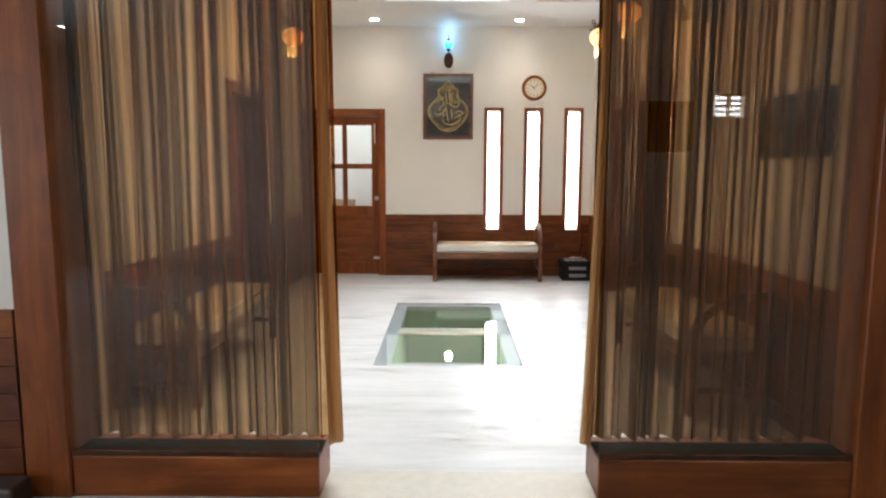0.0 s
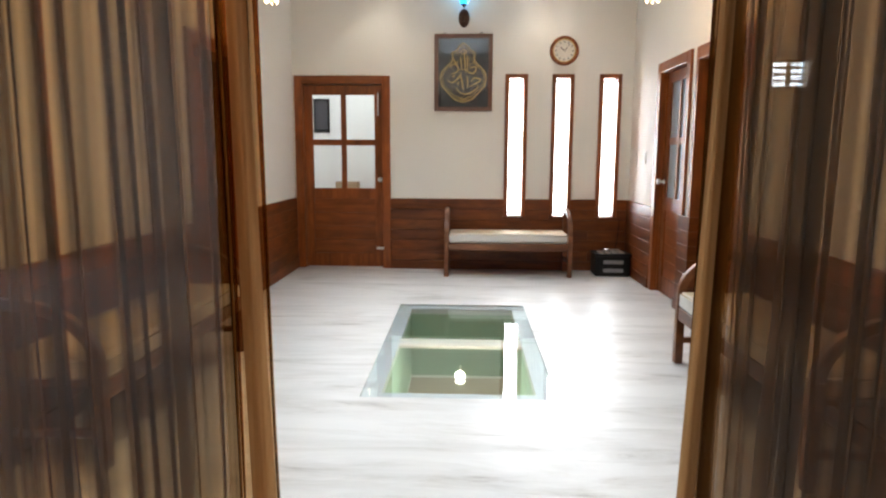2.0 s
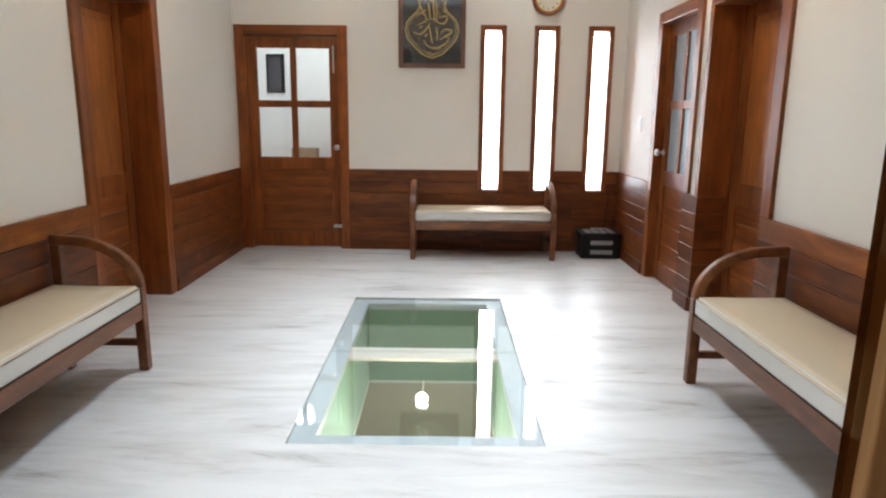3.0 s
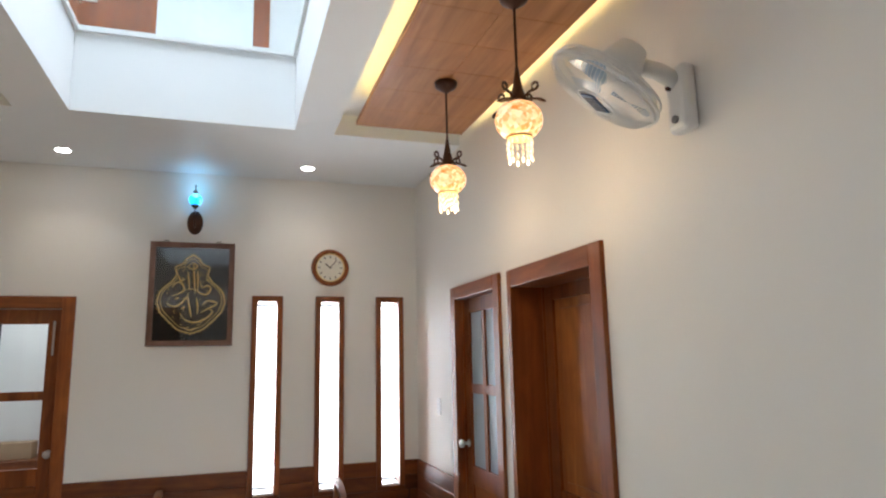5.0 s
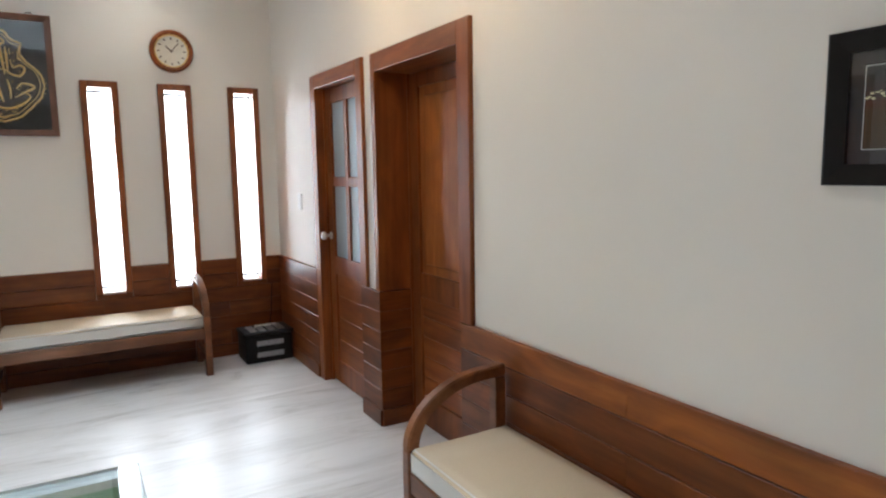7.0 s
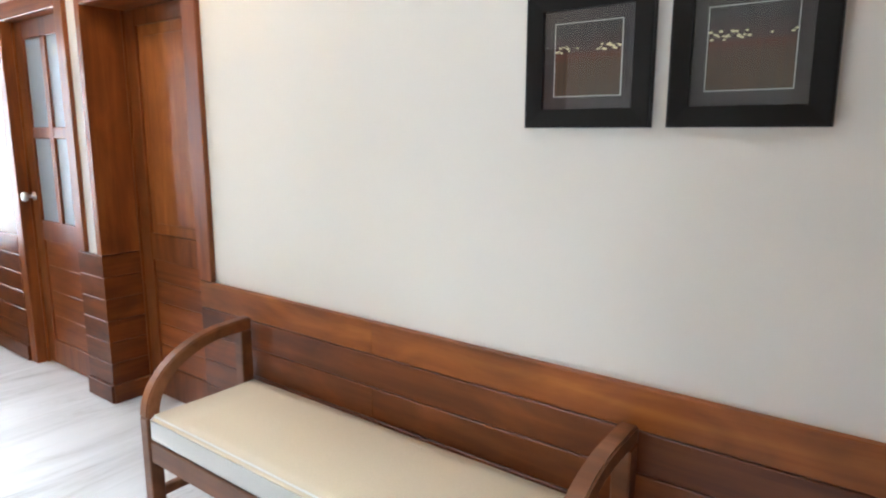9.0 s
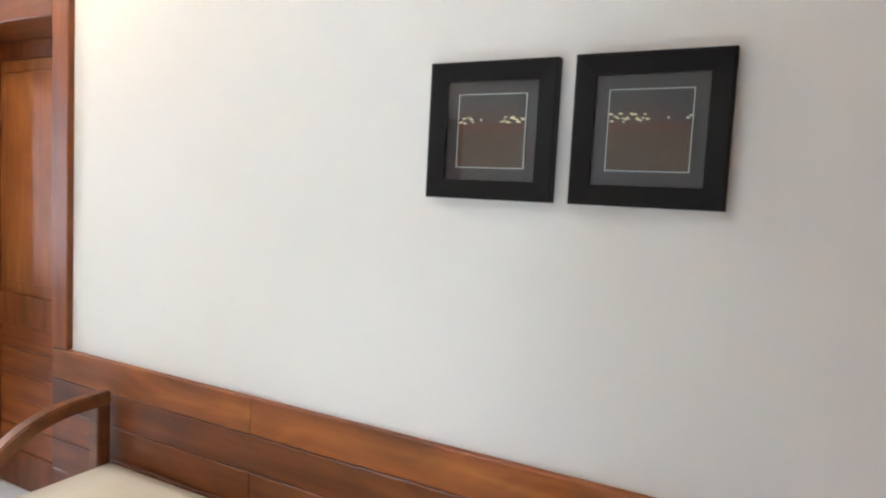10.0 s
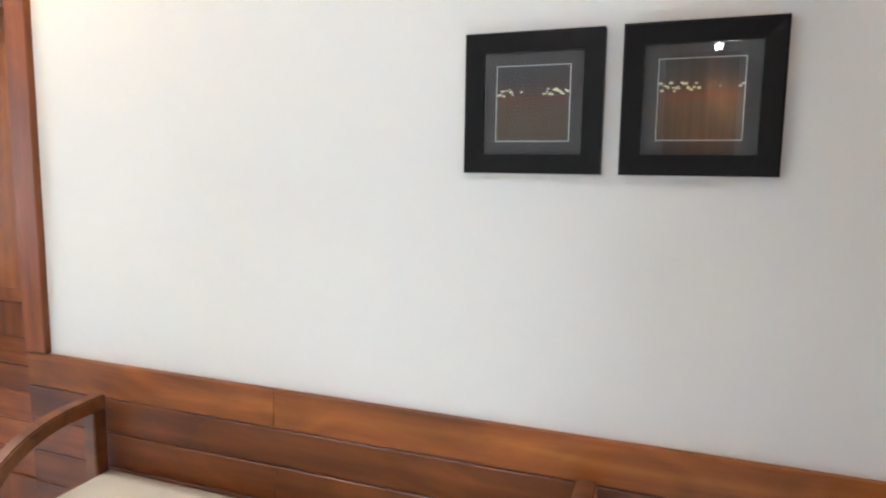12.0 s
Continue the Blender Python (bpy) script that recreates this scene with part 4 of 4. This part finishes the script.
for i in range(70):
    t = rng.uniform(0.06, 0.8)
    x, z = outline(t)
    f = rng.uniform(0.1, 0.88)
    bmesh.ops.create_icosphere(bm, subdivisions=1, radius=rng.uniform(0.003, 0.006), matrix=Matrix.Translation((rng.choice((-1, 1)) * x * f, -0.014, z * 0.93)) @ Matrix.Diagonal((1, 0.5, 1.4, 1)))
part("gold_knots", bm, M_GOLD, cal, "small gold embroidered knots", "stuff")
bm = bmesh.new()
strokes = [
    [(-0.035, 0.215), (0.0, 0.245), (0.035, 0.215), (0.0, 0.195), (-0.04, 0.215)],
    [(0.005, 0.24), (0.010, 0.17), (0.018, 0.08), (0.025, 0.0)],
    [(0.038, 0.185), (0.042, 0.11), (0.043, 0.02)],
    [(-0.035, 0.175), (-0.025, 0.10), (-0.018, 0.03)],
    [(-0.145, 0.045), (-0.115, 0.085), (-0.075, 0.08), (-0.055, 0.03), (-0.09, 0.0), (-0.145, -0.02)],
    [(-0.10, 0.14), (-0.085, 0.10), (-0.055, 0.115)],
    [(0.06, 0.10), (0.075, 0.05), (0.115, 0.065), (0.14, 0.04), (0.11, -0.005), (0.06, 0.005), (0.02, 0.035), (-0.06, 0.03)],
    [(-0.175, -0.085), (-0.11, -0.10), (-0.05, -0.05), (-0.02, 0.005)],
    [(-0.03, -0.01), (-0.012, -0.11), (0.005, -0.185)],
    [(0.035, -0.03), (0.048, -0.10), (0.045, -0.16)],
    [(0.08, -0.095), (0.12, -0.055), (0.19, -0.075), (0.13, -0.115), (0.07, -0.15)],
    [(-0.08, -0.15), (-0.04, -0.205), (0.03, -0.225), (0.11, -0.195), (0.16, -0.14), (0.11, -0.11)],
    [(-0.12, -0.045), (-0.09, -0.03)], [(-0.07, -0.12), (-0.045, -0.10)], [(0.10, 0.115), (0.125, 0.10)],
    [(0.05, -0.262), (0.0, -0.285), (-0.05, -0.262)],
]
for s in strokes:
    fine = []
    for i in range(len(s) - 1):
        p = [s[max(i - 1, 0)], s[i], s[i + 1], s[min(i + 2, len(s) - 1)]]
        for k in range(6):
            f = k / 6
            fine.append(tuple(0.5 * ((2 * p[1][c]) + (-p[0][c] + p[2][c]) * f + (2 * p[0][c] - 5 * p[1][c] + 4 * p[2][c] - p[3][c]) * f * f + (-p[0][c] + 3 * p[1][c] - 3 * p[2][c] + p[3][c]) * f ** 3) for c in (0, 1)))
    fine.append(s[-1])
    n = len(fine)
    tube(bm, [(x, -0.014, z) for x, z in fine], [0.005 + 0.0095 * math.sin(math.pi * (i + 0.5) / n) for i in range(n)], 6, 0.6)
part("gold_calligraphy", bm, M_GOLD, cal, "gold embroidered strokes")
g = part("glass", boxm(-W2 + b, W2 - b, -0.024, -0.022, -H2 + b, H2 - b), M_PICGLASS, cal)
g.visible_shadow = False

for sx in (-0.2, 0.19):
    part("hanger", tube(bmesh.new(), [(sx - 0.02, -0.016, H2), (sx - 0.012, -0.016, H2 + 0.012), (sx + 0.012, -0.016, H2 + 0.012), (sx + 0.02, -0.016, H2)], 0.004, 6), M_BRONZE, cal, "small dark hanger")

# clock
ck = thing("wall_clock", pose(1.243, YF, 2.392, 90, 0, 0), "round wall clock with brown wooden rim and pale dial", "clock")
part("rim", lathe(bmesh.new(), [(0.150, 0.0), (0.156, 0.012), (0.152, 0.03), (0.138, 0.038), (0.122, 0.028), (0.120, 0.012)], 48, closed=False), M_WOODV, ck, smooth=True)
part("ring", lathe(bmesh.new(), [(0.121, 0.012), (0.121, 0.031), (0.114, 0.033), (0.112, 0.012)], 48, closed=False), M_GOLD, ck, "gold ring", smooth=True)
part("dial", lathe(bmesh.new(), [(0.118, 0.0), (0.118, 0.014)], 48), plain("pale_dial", (0.76, 0.73, 0.64), 0.4), ck, "pale cream dial")
for k in range(12):
    mk = part("hour_mark", boxm(-0.004, 0.004, 0.083, 0.101, 0.0142, 0.0154), M_BRONZE, ck, "dark hour mark")
    mk.rotation_euler = (0, 0, radians(30 * k))
for nm, a, ln, wd in (("hour_hand", 50, 0.055, 0.004), ("minute_hand", -40, 0.082, 0.003)):
    bm = bmesh.new()
    for v in box(bm, -wd, wd, -0.01, ln, 0.017, 0.019):
        v.co = Matrix.Rotation(radians(a), 4, "Z") @ v.co
    part(nm, bm, M_BRONZE, ck, "dark clock hand")

# blue wall lamp
wl = thing("wall_lamp", pose(0.163, YF, 2.715), "bronze wall lamp with lit turquoise glass ball above the calligraphy", "lamp")
bm = bmesh.new()
lathe(bm, [(0.005, 0.0), (0.075, 0.004), (0.072, 0.018), (0.045, 0.03), (0.01, 0.036)], 24, pose(0, 0, 0.015, 90, 0, 0) @ Matrix.Diagonal((0.8, 1.3, 1, 1)))
part("wall_plate", bm, M_BRONZE, wl, smooth=True)
bm = bmesh.new()
tube(bm, [(0, -0.02, -0.02), (0, -0.06, -0.03), (0, -0.10, 0.0), (0, -0.11, 0.06), (0, -0.11, 0.12)], 0.008)
lathe(bm, [(0.012, 0.11), (0.03, 0.13), (0.032, 0.14)], 16, Matrix.Translation((0, -0.11, 0)))
part("bracket", bm, M_BRONZE, wl, smooth=True)
bm = bmesh.new()
bmesh.ops.create_uvsphere(bm, u_segments=20, v_segments=14, radius=0.052, matrix=Matrix.Translation((0, -0.11, 0.178)))
part("glass_ball", bm, M_BLUEBALL, wl, "lit turquoise mosaic glass ball", smooth=True)
bm = lathe(bmesh.new(), [(0.016, 0.236), (0.02, 0.245), (0.006, 0.262), (0.004, 0.285), (0.007, 0.295), (0.002, 0.305)], 12, Matrix.Translation((0, -0.11, 0)))
part("finial", bm, M_BRONZE, wl, smooth=True)
bulb("wall_lamp_bulb", (0.163, YF - 0.11, 3.02), 0.3, (0.25, 0.65, 1.0), 0.02)

# light switch
sw = thing("light_switch", pose(XR, 7.40, 1.256, 0, 0, -90), "small white plastic light switch", "switch")
part("plate", boxm(-0.04, 0.04, -0.010, 0, -0.062, 0.062, ch=0.004), M_WHITEP, sw)
part("rocker", boxm(-0.013, 0.013, -0.014, -0.0101, -0.022, 0.022, ch=0.002), M_WHITEP, sw)

# ---------- pendants ----------
# the lamplight caught in the drops is put in as emission
M_DROP = plain("lit_crystal", (0.95, 0.85, 0.65), 0.08, emit=(1.0, 0.66, 0.32), strength=0.45, noise_amount=0.4, nscale=90)


def pendant(m):
    p = thing("pendant_lamp", m, "bronze pendant lamp with lit amber glass globe and crystal drops", "lamp", "pendant lamps")
    part("canopy", lathe(bmesh.new(), [(0.012, -0.06), (0.03, -0.045), (0.055, -0.03), (0.062, -0.018), (0.062, 0.0)], 24), M_BRONZE, p, smooth=True)
    bm = bmesh.new()
    tube(bm, [(0, 0, -0.055), (0, 0, -0.36)], 0.006)
    part("stem", bm, M_BRONZE, p)
    part("cone", lathe(bmesh.new(), [(0.008, -0.33), (0.013, -0.37), (0.02, -0.41), (0.031, -0.45), (0.042, -0.472), (0.046, -0.482)], 24), M_BRONZE, p, smooth=True)
    for k in range(4):
        a = math.pi / 2 * k + 0.5
        ln = [(0.034, -0.462), (0.055, -0.450), (0.075, -0.448)]
        ln += [(0.086 + 0.015 * math.sin(q * 0.5), -0.433 - 0.015 * math.cos(q * 0.5)) for q in range(12)]
        part("scroll", tube(bmesh.new(), [(r * math.cos(a), r * math.sin(a), z) for r, z in ln], 0.0055, 6), M_BRONZE, p)
        bm = bmesh.new()
        bmesh.ops.create_uvsphere(bm, u_segments=12, v_segments=8, radius=0.024,
                                  matrix=Matrix.Rotation(a, 4, "Z") @ Matrix.Translation((0.112, 0, -0.500)) @ Matrix.Rotation(0.5, 4, "Y") @ Matrix.Diagonal((1.05, 0.8, 0.28, 1)))
        tube(bm, [(r * math.cos(a), r * math.sin(a), z) for r, z in ((0.042, -0.476), (0.072, -0.482), (0.10, -0.495))], 0.005, 6)
        part("leaf_ornament", bm, M_BRONZE, p, smooth=True)
    bm = lathe(bmesh.new(), [(0.044, -0.483), (0.070, -0.497), (0.092, -0.525), (0.100, -0.556), (0.093, -0.590), (0.070, -0.618), (0.052, -0.628)], 28)
    part("globe", bm, M_GLOBE, p, "lit amber mosaic glass globe", smooth=True)
    part("ring", lathe(bmesh.new(), [(0.052, -0.622), (0.055, -0.628), (0.052, -0.636)], 24), M_GOLD, p)
    for k in range(14):
        a = 2 * math.pi * k / 14
        zt = -0.638
        L = 0.085 + 0.02 * (k % 2)
        bm = bmesh.new()
        for s in range(3):
            zc = zt - L * (s + 0.5) / 3
            bmesh.ops.create_icosphere(bm, subdivisions=1, radius=0.0085, matrix=Matrix.Translation((0.05 * math.cos(a), 0.05 * math.sin(a), zc)) @ Matrix.Diagonal((0.8, 0.8, 1.7, 1)))
        part("crystal_drop", bm, M_DROP, p)
    return p


first = pendant(pose(1.556, 5.78, ZC - 0.012))
copies = [(1.558, 4.872), (-1.262, 5.78)]
for i, (x, y) in enumerate(copies):
    copy_thing(first, pose(x, y, ZC - 0.012, 0, 0, 25 * i))
for x, y in [(1.556, 5.78)] + copies:
    bulb("pendant_bulb", (x, y, 2.36), 1.8, WARM, 0.05)

# downlights
def downlight(x, y, z=ZC, power=4.0):
    d = thing("downlight", pose(x, y, z), "small round recessed ceiling spotlight, lit", "lamp", "downlights")
    part("trim_ring", lathe(bmesh.new(), [(0.049, -0.001), (0.051, -0.007), (0.064, -0.006), (0.066, 0.0)], 28), M_WHITEP, d)
    part("lens", lathe(bmesh.new(), [(0.048, -0.0085), (0.048, -0.002)], 28), M_DOWN, d)
    s = bulb("downlight_beam", (x, y, z - 0.02), power, (1.0, 0.88, 0.72), 0.05, 120)
    return d


for x, y in ((1.005, 7.62), (-0.715, 7.59), (-4.7, -3.5)):
    downlight(x, y, power=5)
# two unseen hall downlights, added to brighten the front of the partition
for x, y in ((-2.2, 1.0), (2.6, 1.0)):
    downlight(x, y, power=12)
dl = thing("ceiling_lamp", pose(-3.95, 2.735, 2.80), "small lit drum lamp under the side room ceiling", "lamp")
part("base", lathe(bmesh.new(), [(0.070, -0.012), (0.074, -0.008), (0.074, 0.0)], 24), M_WHITEP, dl)
part("diffuser", lathe(bmesh.new(), [(0.036, -0.072), (0.043, -0.066), (0.045, -0.013)], 24), M_DOWN, dl, "glowing diffuser", smooth=True)
bulb("side_room_beam", (-3.95, 2.735, 2.69), 38, (1.0, 0.88, 0.72), 0.05, 160)

# ---------- wall fan ----------
fan = thing("wall_fan", pose(XR, 4.383, 2.515, 0, 0, -90), "white wall fan with a wire cage, at rest, tilted down", "fan")
bm = bmesh.new()
box(bm, -0.055, 0.055, -0.065, 0, -0.13, 0.12, ch=0.025, seg=3)
part("base", bm, M_WHITEP, fan, smooth=False)
hub = Vector((-0.065, -0.305, 0.03))
nrm = Vector((-0.33, -0.50, -0.80)).normalized()
bm = bmesh.new()
tube(bm, [(0, -0.05, 0.06), (-0.02, -0.11, 0.10), (-0.05, -0.17, 0.125)], 0.032, 14)
part("neck", bm, M_WHITEP, fan, smooth=True)
q = nrm.to_track_quat("Z", "Y").to_matrix().to_4x4()
hm = Matrix.Translation(hub) @ q
part("motor", lathe(bmesh.new(), [(0.03, -0.185), (0.055, -0.175), (0.075, -0.12), (0.088, -0.075), (0.06, -0.06)], 24, hm), M_WHITEP, fan, smooth=True)
bm = bmesh.new()
R = 0.213
for rr, zz in ((R, 0.0), (R * 0.98, 0.018), (R * 0.96, -0.030), (R * 0.35, 0.058)):
    tube(bm, [hm @ Vector((rr * math.cos(a), rr * math.sin(a), zz)) for a in np.linspace(0, 2 * math.pi, 41)], 0.0035 if zz else 0.006, 5)
for k in range(84):
    a = 2 * math.pi * k / 84
    for s in (1, -1):
        pts = [(0.045, 0.058), (0.10, 0.056), (R * 0.84, 0.044), (R, 0.0)]
        tube(bm, [hm @ Vector((r * math.cos(a + 0.25 * r), r * math.sin(a + 0.25 * r), s * z)) for r, z in pts], 0.0013, 4)
part("cage", bm, M_WHITEP, fan, "white wire cage", "stuff")
M_BLADE = plain("pale_blue_blade", (0.50, 0.62, 0.74), 0.2)
for k in range(3):
    bm = bmesh.new()
    a0 = 2 * math.pi * k / 3
    g = [[hm @ Vector((r * math.cos(a0 + t2), r * math.sin(a0 + t2), -0.012 + 0.03 * (t2 / 0.95) + dz)) for t2 in np.linspace(0, 0.55 + 1.6 * r, 8)] for dz in (0, 0.002) for r in np.linspace(0.03, 0.18, 6)]
    vv = [[bm.verts.new(p) for p in row] for row in g]
    for half in (0, 6):
        for i in range(5):
            for j in range(7):
                bm.faces.new((vv[half + i][j], vv[half + i][j + 1], vv[half + i + 1][j + 1], vv[half + i + 1][j]))
    part("blade", bm, M_BLADE, fan, "pale grey blade")
bm = bmesh.new()
box(bm, -0.052, 0.052, -0.036, 0.036, 0.059, 0.066, ch=0.003)
bm.transform(hm @ Matrix.Rotation(0.7, 4, "Z"))
part("badge", bm, plain("navy_grille_cap", (0.06, 0.10, 0.19), 0.35), fan, "dark blue badge")
for k in range(5):
    bm = boxm(-0.040 + 0.017 * k, -0.031 + 0.017 * k, -0.028, 0.028, 0.0661, 0.068)
    bm.transform(hm @ Matrix.Rotation(0.7, 4, "Z"))
    part("badge_bar", bm, M_BLACK, fan, "black bar")
part("switch", tube(bmesh.new(), [(-0.02, -0.064, 0.04), (-0.02, -0.078, 0.04)], 0.010, 10), M_BRONZE, fan, "small dark button")
part("control", tube(bmesh.new(), [(0.0, -0.064, -0.085), (0.0, -0.074, -0.085)], 0.014, 12), plain("grey_plastic", (0.2, 0.2, 0.22), 0.4), fan, "grey speed control")

# ---------- black box in the corner ----------
bx = thing("storage_box", pose(1.775, 7.75, 0), "small black plastic box with grey bands on the floor", "box")
part("body", boxm(-0.185, 0.185, -0.13, 0.14, 0, 0.215, ch=0.014, seg=2), M_BLACK, bx)
part("lid", boxm(-0.195, 0.195, -0.14, 0.15, 0.2155, 0.245, ch=0.01, seg=2), M_BLACK, bx, "black lid")
M_BAND = plain("grey_print", (0.30, 0.30, 0.31), 0.4, noise_amount=0.3, nscale=60)
for z in (0.045, 0.135):
    part("band", boxm(-0.10, 0.11, -0.134, -0.1301, z, z + 0.04, ch=0.001), M_BAND, bx, "grey band")
for k in range(4):
    part("lid_plate", boxm(-0.14 + k * 0.072, -0.085 + k * 0.072, -0.10, 0.08, 0.2455, 0.252, ch=0.002), M_STEEL, bx, "small steel plate")
part("grip", tube(bmesh.new(), [(-0.09, -0.02, 0.252), (-0.08, -0.02, 0.275), (0.08, -0.02, 0.275), (0.09, -0.02, 0.252)], 0.007), M_STEEL, bx, "grey carrying grip")
part("cable", tube(bmesh.new(), [(0.06, 0.08, 0.245), (0.08, 0.10, 0.33), (0.10, 0.14, 0.44), (0.12, 0.17, 0.58)], 0.004), M_BLACK, bx, "thin black cable")

# low dark object before the wainscot of the hall
low = thing("floor_box", pose(-1.72, 2.12, 0), "low dark plastic box on the floor by the post", "box")
part("body", boxm(-0.2, 0.2, -0.06, 0.07, 0, 0.112, ch=0.012, seg=2), plain("dark_plastic", (0.05, 0.035, 0.03), 0.3), low)

# unseen point lamps added to fill the rooms seen through glass
bulb("back_room_fill", (-1.5, 9.4, 2.5), 12, (0.92, 0.96, 1.0), 0.15)
bulb("room_below_fill", (0.3, 6.6, -1.5), 25, (1.0, 0.95, 0.8), 0.1)

sb = thing("sideboard", pose(-1.2, 10.4, 0), "low brown sideboard against a pale wall", "cabinet")
part("body", boxm(-0.9, 0.8, -0.35, 0.2, 0, 0.72, ch=0.006), M_WOODH, sb)
bxx = thing("carton", pose(-1.55, 10.3, 0.7205), "small tan carton on the sideboard", "box")
part("body", boxm(-0.16, 0.16, -0.12, 0.12, 0, 0.16, ch=0.004), plain("tan_card", (0.45, 0.3, 0.17), 0.7), bxx)
pf = thing("framed_picture", pose(-1.98, 10.6, 1.85), "dark framed picture on a pale wall", "picture")
part("frame", boxm(-0.12, 0.12, -0.03, 0, -0.25, 0.25, ch=0.004), M_BLACK, pf)
part("print", boxm(-0.08, 0.08, -0.034, -0.0301, -0.2, 0.2), M_MAT, pf)

# boards of the wainscots
for a in wainscots:
    lay(*a)
